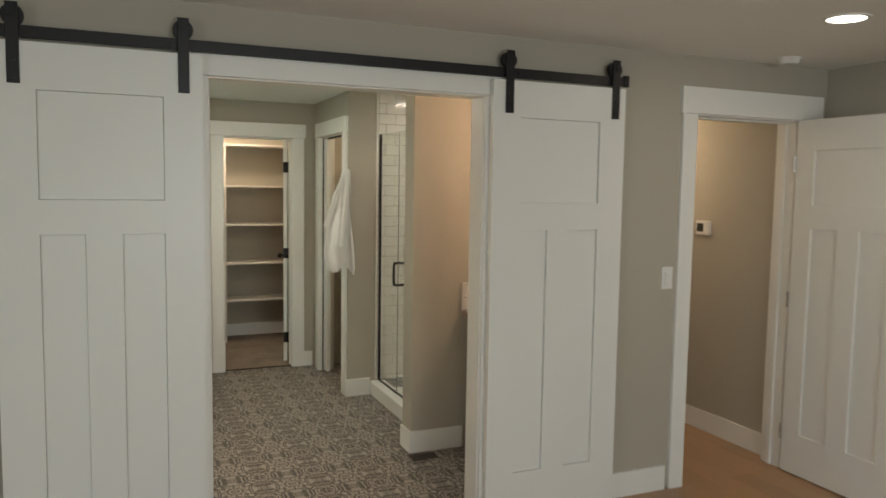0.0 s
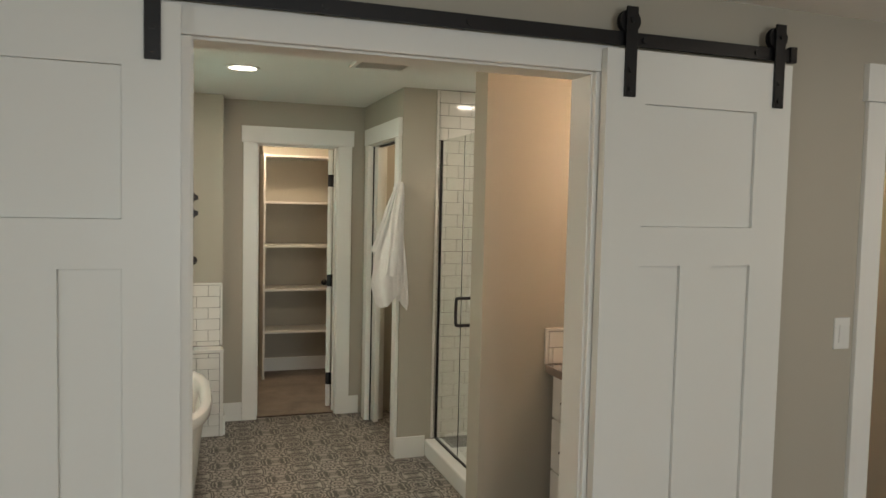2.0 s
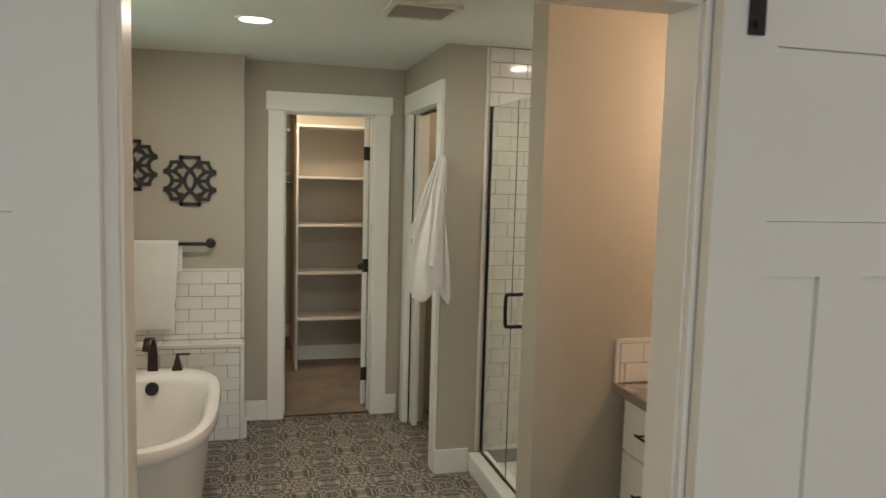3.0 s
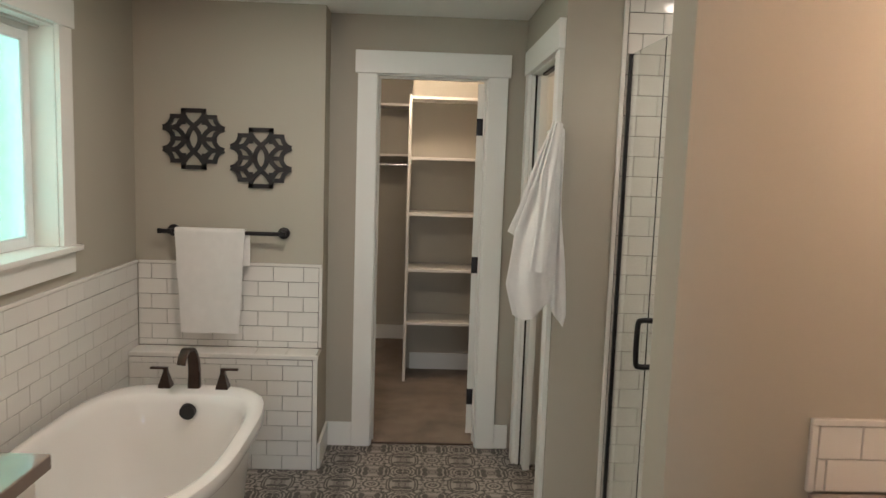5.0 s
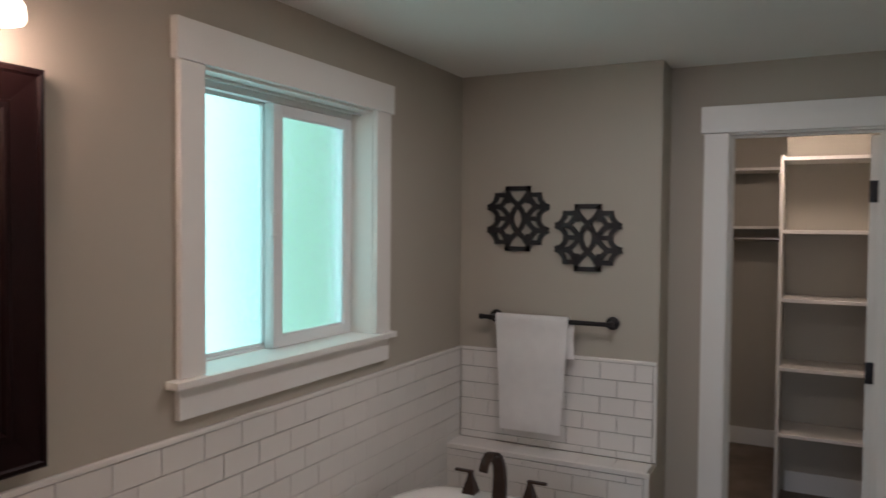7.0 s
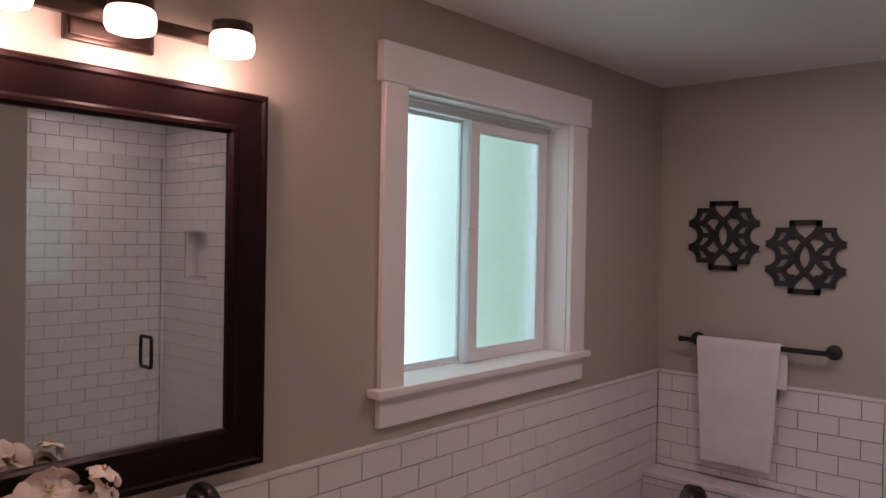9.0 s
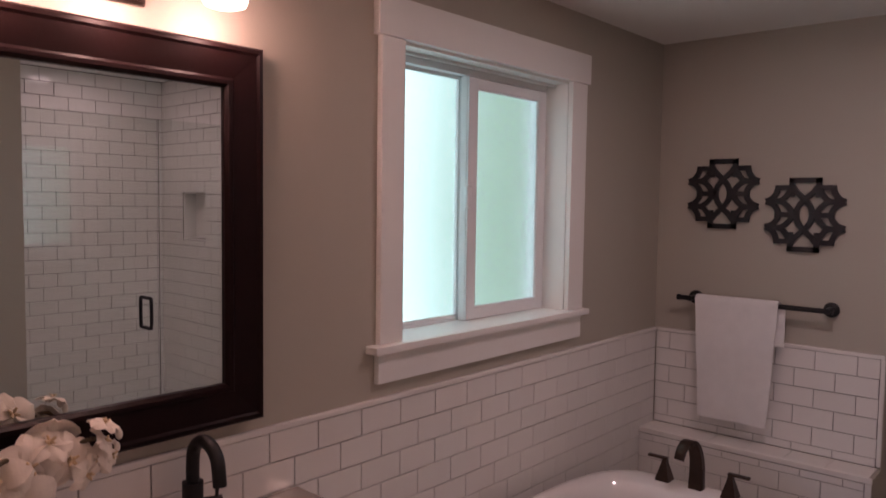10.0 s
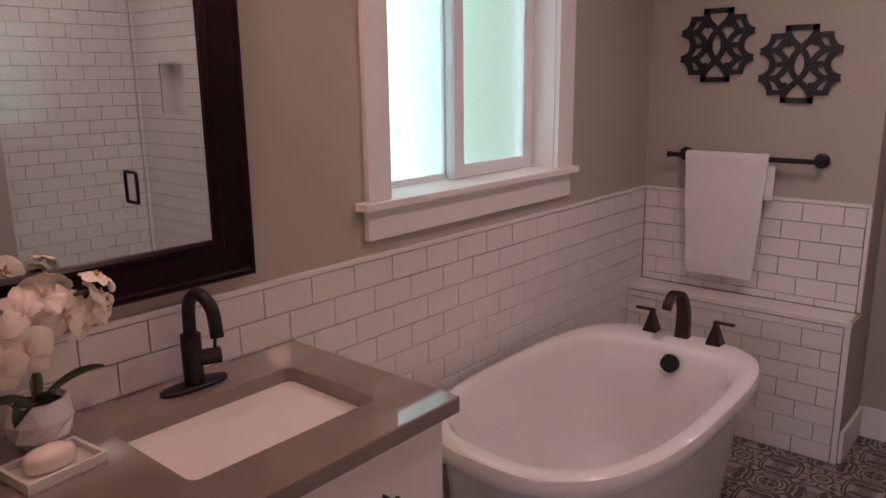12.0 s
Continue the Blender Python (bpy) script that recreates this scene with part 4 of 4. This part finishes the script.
def vanity_light(wall_x, side, yc, zc, watts):
    v = thing("vanity_light", "dark bronze vanity bar light with lit glass shades", "wall lamp", (wall_x, yc, zc), 0 if side > 0 else 180, group="vanity lights")
    part("back_plate", box(0.001, 0.018, -0.093, 0.093, -0.053, 0.058, 0.004), BRONZE, v)
    part("back_plate_step", box(0.018, 0.023, -0.084, 0.084, -0.044, 0.049, 0.002), BRONZE, v)
    part("arm", box(0.023, 0.042, -0.016, 0.016, -0.012, 0.014, 0.003), BRONZE, v)
    part("crossbar", box(0.040, 0.060, -0.285, 0.285, -0.014, 0.014, 0.003), BRONZE, v)
    for k in (-1, 0, 1):
        y = 0.229 * k
        bm = cyl(bmesh.new(), (0.102, y, 0.008), (0.102, y, 0.030), 0.044, seg=32)
        bx(bm, 0.058, 0.102, y - 0.014, y + 0.014, 0.009, 0.026)
        cap = part("shade_cap", bm, BRONZE, v, smooth=True)
        rings = [[Vector((0.102 + math.cos(a) * r, y + math.sin(a) * r, z)) for a in [2 * math.pi * q / 32 for q in range(32)]] for r, z in ((0.043, 0.0075), (0.047, 0.002), (0.0485, -0.010), (0.0485, -0.026), (0.044, -0.036), (0.032, -0.040))]
        part("glass_shade", loft(bmesh.new(), rings), LAMPGLASS, v, "lit white glass drum", True)
        bulb("vanity_bulb", (wall_x + side * 0.102, yc + side * y, zc - 0.075), watts, WARM, 0.03)
    return v


vanity_light(0.0, 1, 3.766, 2.068, 3.6)
vanity_light(3.04, -1, 3.68, 2.068, 6.0)

# ---- shower ----
part("shower_pan_floor", box(2.30, 3.03, 4.30, 5.445, 0.0, 0.04, 0.004), PAN, None)
pan = bpy.data.objects["shower_pan_floor"]
pan.name = "shower_pan"
tagged(pan, "white acrylic shower pan floor", "shower pan")
single("shower_curb", box(2.176, 2.298, 4.287, 5.453, 0.0, 0.112, 0.012), PAN, "white shower curb under the glass", "shower curb")
GX = 2.250
encl = thing("shower_enclosure", "clear glass shower enclosure with black channels", "shower enclosure")
p = part("fixed_panel", box(GX - 0.004, GX + 0.004, 5.022, 5.437, 0.122, 2.03, 0.001), CLEAR, encl, "clear fixed glass panel")
p.visible_shadow = False
d = part("glass_door", box(GX - 0.004, GX + 0.004, 4.302, 5.014, 0.128, 2.03, 0.001), CLEAR, encl, "clear hinged glass door")
d.visible_shadow = False
part("wall_channel", box(GX - 0.010, GX + 0.010, 5.429, 5.4445, 0.112, 2.03, 0.001), BLACK, encl)
part("curb_channel", box(GX - 0.010, GX + 0.010, 5.016, 5.429, 0.1125, 0.124, 0.001), BLACK, encl)
part("door_sweep", box(GX - 0.006, GX + 0.006, 4.302, 5.014, 0.1125, 0.128, 0.001), BLACK, encl)
for side in (-1, 1):
    path = [(GX + side * 0.004, 4.945, 0.930), (GX + side * 0.046, 4.945, 0.930), (GX + side * 0.060, 4.945, 0.948), (GX + side * 0.060, 4.945, 1.070), (GX + side * 0.046, 4.945, 1.088), (GX + side * 0.004, 4.945, 1.088)]
    bm = tube(bmesh.new(), smooth_path(path, 4), 0.0095, 12)
    part("pull_handle", bm, BLACK, d, "black D-shaped pull", True)
for z in (0.40, 1.75):
    part("glass_hinge", box(GX - 0.014, GX + 0.014, 4.2995, 4.345, z - 0.045, z + 0.045, 0.003), BLACK, encl)

# ---- toilet room pocket door edge ----
pocket = thing("pocket_door", "white pocket door slid mostly into the wall", "door")
part("door_leaf", box(2.022, 2.057, 6.215, 6.318, 0.012, 2.03, 0.002), DOORW, pocket)
part("edge_pull", box(2.034, 2.045, 6.2135, 6.216, 0.93, 1.05, 0.001), BLACK, pocket)
# dark strip painted as the shade inside the pocket slot
part("slot_shadow_strip", box(2.012, 2.0215, 6.316, 6.3185, 0.0, 2.04), SHADEDARK, pocket)
part("track", box(2.030, 2.050, 5.58, 6.21, 2.028, 2.0385), BLACK, pocket)

# ---- closet ----
cl = thing("closet_shelving", "white melamine closet shelving with open shelves", "shelving")
part("side_panel", box(1.355, 1.374, 7.745, 8.083, 0.0, 2.05, 0.001), SHELF, cl)
for z in (0.435, 0.820, 1.218, 1.612, 2.030):
    part("shelf", box(1.3745, 2.345, 7.75, 8.083, z - 0.010, z + 0.010, 0.0015), SHELF, cl)
for z in (2.045, 1.635):
    single("wall_shelf", box(0.552, 1.352, 8.70, 9.048, z - 0.010, z + 0.010, 0.0015), SHELF, "white melamine shelf in the closet recess", "shelf", "closet wall shelves")
rod = cyl(bmesh.new(), (0.552, 8.78, 1.555), (1.374, 8.78, 1.555), 0.016, seg=18)
single("closet_rod", rod, STEEL, "chrome hanging rod under the closet shelf", "closet rod", smooth=True)
structure("floor_carpet", box(0.55, 2.35, 6.585, 9.05, -0.012, 0.010), CARPET, "brown plush carpet in the closet", "carpet")
single("threshold_strip", box(1.212, 1.788, 6.577, 6.587, -0.004, 0.006, 0.002), BRONZE, "thin dark metal carpet edge strip in the doorway", "threshold")

# ---- ceiling vent and floor register ----
vent = thing("ceiling_vent", "white square exhaust fan grille on the ceiling", "vent", (1.685, 4.74, H))
bm = bmesh.new()
for b in ((-0.15, 0.15, -0.15, -0.125), (-0.15, 0.15, 0.125, 0.15), (-0.15, -0.125, -0.125, 0.125), (0.125, 0.15, -0.125, 0.125)):
    bx(bm, *b, -0.014, 0, 0.002)
part("frame", bm, PLASTIC, vent)
# backing coloured dark for the shade behind the slats
part("backing", box(-0.125, 0.125, -0.125, 0.125, -0.002, 0), SHADEDARK, vent)
for k in range(12):
    y = -0.115 + k * 0.021
    part("slat", bx(bmesh.new(), -0.125, 0.125, -0.0065, 0.0065, -0.001, 0.001, 0, pose(0, y, -0.008, 28)), PLASTIC, vent)
reg = thing("floor_register", "brown metal floor register set in patterned tile", "vent", (2.07, 4.035, 0.0))
part("plate", box(-0.085, 0.085, -0.05, 0.05, 0.0, 0.005, 0.002), REGISTER, reg)
for k in range(9):
    # dark strips on the plate paint the shade in its slots
    part("slot", box(-0.072 + k * 0.017, -0.064 + k * 0.017, -0.038, 0.038, 0.0052, 0.0060), SHADEDARK, reg)

# ---- orchid, soap ----
orchid = thing("potted_orchid", "white artificial orchid in faceted cream pot", "potted plant", (0.100, 3.585, CT))
rings = []
for r, z in ((0.036, 0.0), (0.055, 0.022), (0.062, 0.055), (0.055, 0.094), (0.050, 0.094), (0.048, 0.080)):
    tw = 0.35 if z in (0.055,) else 0.0
    rings.append([Vector((math.cos(2 * math.pi * k / 10 + tw) * r, math.sin(2 * math.pi * k / 10 + tw) * r, z)) for k in range(10)])
part("pot", loft(bmesh.new(), rings), PORCELAIN, orchid, "cream faceted ceramic pot")
part("moss", cyl(bmesh.new(), (0, 0, 0.078), (0, 0, 0.084), 0.048, 0.040, seg=18), SOIL, orchid)


def leaf(ang, length, rise, droop, w):
    bm = bmesh.new()
    rows = []
    for j in range(11):
        f = j / 10
        wd = w * math.sin(math.pi * min(1, 0.12 + 0.88 * f)) ** 0.7 * (1 if f < 0.95 else 0.35)
        r = 0.008 + length * f
        z = 0.085 + rise * f - droop * f * f
        c, s = math.cos(ang), math.sin(ang)
        rows.append([Vector((c * r - s * o * wd, s * r + c * o * wd, z + abs(o) * wd * 0.35 - th)) for o, th in ((-1, 0), (0, 0), (1, 0), (1, 0.0025), (0, 0.0035), (-1, 0.0025))])
    return loft(bm, rows)


for ang, ln, ri, dr, w in ((1.2, 0.115, 0.095, 0.045, 0.019), (-1.9, 0.10, 0.05, 0.06, 0.020), (0.1, 0.07, 0.07, 0.03, 0.015), (2.7, 0.05, 0.06, 0.02, 0.012), (-0.8, 0.08, 0.04, 0.05, 0.017)):
    part("leaf", leaf(ang, ln, ri, dr, w), LEAF, orchid, "dark green strap leaf", True)
stems = [[(0, 0, 0.08), (0.006, 0.006, 0.17), (0.012, 0.018, 0.235), (0.03, 0.055, 0.275), (0.04, 0.105, 0.285), (0.045, 0.135, 0.262)],
         [(0.004, -0.004, 0.08), (0.006, 0.002, 0.17), (0.02, -0.018, 0.245), (0.05, -0.055, 0.285), (0.075, -0.09, 0.27), (0.085, -0.12, 0.22)]]
for s in stems:
    part("stem", tube(bmesh.new(), smooth_path(s, 5), 0.0048, 8), STEM, orchid, smooth=True)
rs = random.Random(7)


def blossom(at, facing, size, roll):
    bm = bmesh.new()
    q = Vector(facing).normalized().to_track_quat("Z", "Y").to_matrix().to_4x4()
    m = Matrix.Translation(at) @ q @ Matrix.Rotation(roll, 4, "Z")
    for k in range(5):
        a = 2 * math.pi * k / 5 + math.pi / 2
        wide = 0.95 if k in (1, 4) else 0.62
        rows = []
        for j in range(7):
            f = j / 6
            w = size * wide * 0.62 * math.sin(math.pi * (0.10 + 0.86 * f)) ** 0.75
            r = size * (0.06 + 0.95 * f)
            z = size * (0.10 * math.sin(3 * f) - 0.16 * f * f) + rs.uniform(-1, 1) * size * 0.02
            c, s = math.cos(a), math.sin(a)
            rows.append([m @ Vector((c * r - s * o * w, s * r + c * o * w, z - 0.10 * size * o * o + 0.05 * size * math.sin(o * 5 + k) + th + (0.012 * size if k in (1, 4) else 0))) for o, th in ((-1, 0), (-0.5, 0), (0, 0), (0.5, 0), (1, 0), (0.5, -0.0008), (0, -0.0010), (-0.5, -0.0008))])
        loft(bm, rows)
    b = part("blossom", bm, PETAL, orchid, "creamy white orchid blossom", True)
    h = bmesh.new()
    for k in range(4):
        a = 2 * math.pi * k / 4 + 0.6
        pts = smooth_path([m @ Vector((0, 0, 0.05 * size)), m @ Vector((math.cos(a) * 0.12 * size, math.sin(a) * 0.12 * size, 0.22 * size)), m @ Vector((math.cos(a) * 0.24 * size, math.sin(a) * 0.24 * size, 0.30 * size))], 3)
        tube(h, pts, lambda f: size * (0.09 - 0.05 * f), 6)
    part("blossom_heart", h, PETALC if size > 0.03 else PETAL, b, "", True)


for at, fc, sz in (((0.045, -0.020, 0.262), (1, 0.1, 0.15), 0.040), ((0.060, -0.035, 0.205), (1, -0.2, -0.1), 0.042), ((0.050, -0.070, 0.245), (0.9, -0.5, 0.2), 0.040), ((0.070, -0.085, 0.190), (0.9, -0.3, -0.2), 0.038),
                   ((0.045, 0.052, 0.258), (0.95, 0.2, 0.1), 0.036), ((0.052, 0.080, 0.225), (0.8, 0.5, -0.2), 0.026), ((0.040, 0.020, 0.295), (0.6, 0.0, 0.8), 0.030), ((0.010, 0.030, 0.300), (-0.8, 0.1, 0.5), 0.036),
                   ((0.045, 0.118, 0.278), (0.4, 0.8, 0.5), 0.024), ((0.048, 0.128, 0.250), (0.8, 0.6, 0.0), 0.024), ((0.042, 0.120, 0.312), (0.2, 0.3, 0.9), 0.022), ((0.05, 0.105, 0.248), (0.9, -0.2, 0.3), 0.023),
                   ((0.09, -0.135, 0.120), (0.9, -0.2, -0.3), 0.030), ((0.06, -0.11, 0.225), (0.5, -0.9, 0.2), 0.036)):
    blossom(Vector(at), fc, sz * 1.45, rs.uniform(-0.4, 0.4))
for at in ((0.046, 0.140, 0.262), (0.044, 0.146, 0.285), (0.040, 0.135, 0.300)):
    bm = bmesh.new()
    bmesh.ops.create_uvsphere(bm, u_segments=10, v_segments=8, radius=0.007, matrix=Matrix.Translation(at) @ Matrix.Diagonal((1, 1, 1.5, 1)))
    part("bud", bm, PETAL, orchid, smooth=True)

dish = thing("soap_dish", "white marble rectangular soap dish on the counter", "soap dish", (0.222, 3.555, CT), 6)
part("base", box(-0.055, 0.055, -0.072, 0.072, 0.0, 0.008, 0.002), STONE, dish)
for b in ((-0.055, -0.047, -0.072, 0.072), (0.047, 0.055, -0.072, 0.072), (-0.047, 0.047, -0.072, -0.064), (-0.047, 0.047, 0.064, 0.072)):
    part("rim", box(*b, 0.008, 0.021, 0.0015), STONE, dish)
rings = []
for f, z in ((0.75, 0.0), (0.96, 0.004), (1.0, 0.014), (0.99, 0.024), (0.88, 0.031), (0.55, 0.036), (0.15, 0.038)):
    rings.append([Vector((p.x, p.y, z)) for p in plan(0.030 * f, 0.046 * f, 0, 2.2, 0, 36)])
bar_soap = single("soap_bar", loft(bmesh.new(), rings), SOAP, "cream oval soap bar in the marble dish", "soap", smooth=True)
bar_soap.matrix_world = pose(0.220, 3.552, CT + 0.0085, 0, 0, 8)

# ---- tiles and planks, last ----
TL, TH, JT = 0.1555, 0.0785, 0.0030
cache = {}


def tile_mesh(w, h):
    """A glazed tile, w across and h high, lying in x-z and proud towards -y."""
    key = (round(w, 4), round(h, 4))
    if key not in cache:
        bm = bmesh.new()
        a, b, e, d = w / 2, h / 2, 0.0014, 0.008
        loft(bm, [[Vector((sx * p, y, sz * q)) for sx, sz in ((-1, -1), (1, -1), (1, 1), (-1, 1))] for p, q, y in ((a, b, 0.0), (a, b, -d + e * 0.7), (a - e, b - e, -d))], False, True)
        cache[key] = finish(bm, "tile", TILE)
    return cache[key]


def tiled(parent, origin, turn, length, z0, z1, start=0.0, holes=(), down_from=None):
    """Running-bond tiles on a wall plane: origin at its start, turn about z, along local x."""
    base = Matrix.Translation(origin) @ Matrix.Rotation(radians(turn), 4, "Z")
    top, row = z1, 0
    while top > z0 + 0.012:
        low = max(z0, top - TH)
        x = -((start + (row % 2) * TL / 2) % TL)
        while x < length - 0.004:
            a, b = max(x, 0), min(x + TL, length)
            pieces = [(a, b, low, top)]
            for h0, h1, q0, q1 in holes:
                if a < h1 and b > h0 and low < q1 and top > q0:
                    m0, m1 = max(a, h0), min(b, h1)
                    pieces = [(a, h0, low, top), (h1, b, low, top), (m0, m1, low, q0), (m0, m1, q1, top)]
            for c0, c1, e0, e1 in pieces:
                if c1 - c0 > 0.012 and e1 - e0 > 0.010:
                    t = new("tile", tile_mesh(c1 - c0 - JT, e1 - e0 - JT))
                    t.matrix_world = base @ Matrix.Translation(((c0 + c1) / 2, 0, (e0 + e1) / 2))
                    t.parent = parent
            x += TL
        top, row = top - TH, row + 1


def grout(name, b, label):
    return structure(name, box(*b), GROUT, label, "tile backing")


CAP = 1.046
# window wall wainscot
g = grout("wall_tile_window", (0.0, 0.0045, 3.245, 6.345, 0.0, CAP - 0.016), "white subway tile wainscot with grey grout")
tiled(g, (0.004, 3.248, 0), 90, 3.088, 0.01, CAP - 0.017, 0.008)
part("cap_trim", box(0.0, 0.016, 3.246, 6.339, CAP - 0.0165, CAP, 0.004), TILE, g, "glossy white pencil cap")
# boxed-out wall above the ledge
g = grout("wall_tile_towel", (0.0125, 0.952, 6.3455, 6.350, 0.60, CAP - 0.016), "white subway tile wainscot behind the towel")
tiled(g, (0.0125, 6.346, 0), 0, 0.925, 0.603, CAP - 0.017, 0.0875)
part("cap_trim", box(0.0165, 0.952, 6.335, 6.350, CAP - 0.0165, CAP, 0.004), TILE, g, "glossy white pencil cap")
part("edge_trim", box(0.938, 0.9545, 6.336, 6.350, 0.606, CAP - 0.0165, 0.004), TILE, g, "white edge trim")
# low ledge front and top
g = grout("wall_tile_ledge", (0.0125, 0.944, 6.2005, 6.205, 0.0, 0.592), "white subway tile on the low ledge")
tiled(g, (0.0125, 6.201, 0), 0, 0.918, 0.547, 0.577, 0.010 + TL / 2)
tiled(g, (0.0125, 6.201, 0), 0, 0.918, 0.0, 0.547, 0.010)
part("ledge_nosing", box(0.0125, 0.958, 6.190, 6.204, 0.580, 0.602, 0.003), TILE, g, "white ledge nosing")
part("edge_trim", box(0.932, 0.9555, 6.192, 6.205, 0.0, 0.579, 0.003), TILE, g, "white edge trim")
k, x = 0, 0.0125
while x < 0.94:
    w = min(TL, 0.958 - x)
    part("ledge_tile", box(x + 0.001, x + w - 0.001, 6.2055, 6.337, 0.593, 0.602, 0.0015), TILE, g)
    x += TL
# shower
g = grout("wall_tile_shower_back", (3.0355, 3.04, 4.285, 5.455, 0.0, H), "white subway tile on the shower wall")
tiled(g, (3.036, 5.445, 0), -90, 1.150, 0.04, H - 0.004, 0.05)
g = grout("wall_tile_shower_side", (2.216, 2.51, 5.4505, 5.455, 0.0, H), "white subway tile beside a shower niche")
for b in ((2.51, 2.785, 0.0, 1.36), (2.51, 2.785, 1.65, H), (2.785, 3.0355, 0.0, H)):
    part("grout_bed", box(b[0], b[1], 5.4505, 5.455, b[2], b[3]), GROUT, g)
tiled(g, (2.232, 5.451, 0), 0, 0.797, 0.115, H - 0.004, 0.02, ((2.51 - 2.232, 2.785 - 2.232, 1.36, 1.65),))
part("edge_trim", box(2.213, 2.2305, 5.440, 5.455, 0.115, H - 0.002, 0.004), TILE, g, "white edge trim")
for b in ((2.51, 2.518, 5.455, 5.545, 1.36, 1.65), (2.777, 2.785, 5.455, 5.545, 1.36, 1.65), (2.518, 2.777, 5.455, 5.545, 1.36, 1.368), (2.518, 2.777, 5.455, 5.545, 1.642, 1.65), (2.518, 2.777, 5.537, 5.545, 1.368, 1.642)):
    part("niche_tile", box(*b, 0.001), TILE, g)
g = grout("wall_tile_shower_near", (2.206, 3.0355, 4.285, 4.2895, 0.0, H), "white subway tile on the partition's shower side")
tiled(g, (3.028, 4.2890, 0), 180, 0.81, 0.115, H - 0.004, 0.04)
# alcove splash
g = grout("wall_tile_splash", (2.364, 3.028, 4.1255, 4.13, CT + 0.001, CAP - 0.014), "short subway tile splash above the counter")
tiled(g, (2.368, 4.126, 0), 0, 0.66, CT + 0.002, CAP - 0.016, 0.055)
part("cap_trim", box(2.350, 3.028, 4.116, 4.13, CAP - 0.015, CAP, 0.003), TILE, g, "white cap trim")
part("edge_trim", box(2.350, 2.366, 4.116, 4.13, CT + 0.001, CAP - 0.0155, 0.003), TILE, g, "white edge trim")

# patterned floor tiles
bath_floor = structure("floor_bath", box(0.0, 3.04, 3.18, 6.585, -0.012, -0.006), GROUT, "grout bed of the patterned tile floor", "floor")
bm = bmesh.new()
half = TILE_F / 2 - 0.0006
loft(bm, [[Vector((sx * p, sy * p, z)) for sx, sy in ((-1, -1), (1, -1), (1, 1), (-1, 1))] for p, z in ((half, -0.006), (half, -0.0008), (half - 0.0008, 0.0))], True, True)
full_tile = finish(bm, "floor_tile", FLOORTILE)
edge_cache = {}


def cut_tile(x0, x1, y0, y1):
    """A floor tile cut to fit, its motif still centred on the whole tile."""
    key = tuple(round(q, 3) for q in (x0, x1, y0, y1))
    if key not in edge_cache:
        edge_cache[key] = finish(box(x0, x1, y0, y1, -0.006, 0.0), "floor_tile", FLOORTILE)
    return edge_cache[key]


OX, OY = 0.027, -0.053
AREAS = [(0.0, 1.995, 3.245, 6.55), (1.995, 3.04, 3.245, 4.13), (0.75, 1.98, 3.182, 3.245), (1.995, 2.18, 4.13, 5.455), (1.21, 1.79, 6.55, 6.575), (1.995, 3.04, 5.575, 6.55)]
for ax0, ax1, ay0, ay1 in AREAS:
    for i in range(-1, 12):
        for j in range(9, 24):
            cx, cy = OX + i * TILE_F, OY + j * TILE_F
            x0, x1, y0, y1 = max(ax0, cx - half), min(ax1, cx + half), max(ay0, cy - half), min(ay1, cy + half)
            if x1 - x0 < 0.006 or y1 - y0 < 0.006:
                continue
            whole = x1 - x0 > 2 * half - 1e-6 and y1 - y0 > 2 * half - 1e-6
            ob = new("floor_tile", full_tile if whole else cut_tile(x0 - cx, x1 - cx, y0 - cy, y1 - cy))
            ob.location = (cx, cy, 0)
            ob.parent = bath_floor

# oak planks
PL, PW = 1.45, 0.150
wood = structure("floor_oak", box(-1.8, 4.21, -3.2, 3.12, -0.012, -0.008), GROUT, "light oak plank floor", "floor")
plank_cache = {}


def plank(x0, x1, y0, y1):
    key = (round(x1 - x0, 3), round(y1 - y0, 3))
    if key not in plank_cache:
        w, h = (x1 - x0) / 2 - 0.0006, (y1 - y0) / 2 - 0.0006
        bm = bmesh.new()
        loft(bm, [[Vector((sx * (w - e), sy * (h - e), z)) for sx, sy in ((-1, -1), (1, -1), (1, 1), (-1, 1))] for e, z in ((0, -0.009), (0, -0.0012), (0.0012, 0.0))], True, True)
        plank_cache[key] = finish(bm, "plank", OAK)
    ob = new("plank", plank_cache[key])
    ob.location = ((x0 + x1) / 2, (y0 + y1) / 2, 0)
    ob.parent = wood


rp = random.Random(3)
for ax0, ax1, ay0, ay1 in ((-1.8, 4.21, -3.2, 3.12), (0.75, 1.98, 3.12, 3.18), (3.16, 4.06, 3.12, 5.9)):
    x = ax0
    while x < ax1 - 0.01:
        y = ay0 - rp.choice((0.0, 0.35, 0.7, 1.05))
        while y < ay1 - 0.01:
            a, b = max(y, ay0), min(y + PL, ay1)
            if b - a > 0.01:
                plank(x, min(x + PW, ax1), a, b)
            y += PL
        x += PW
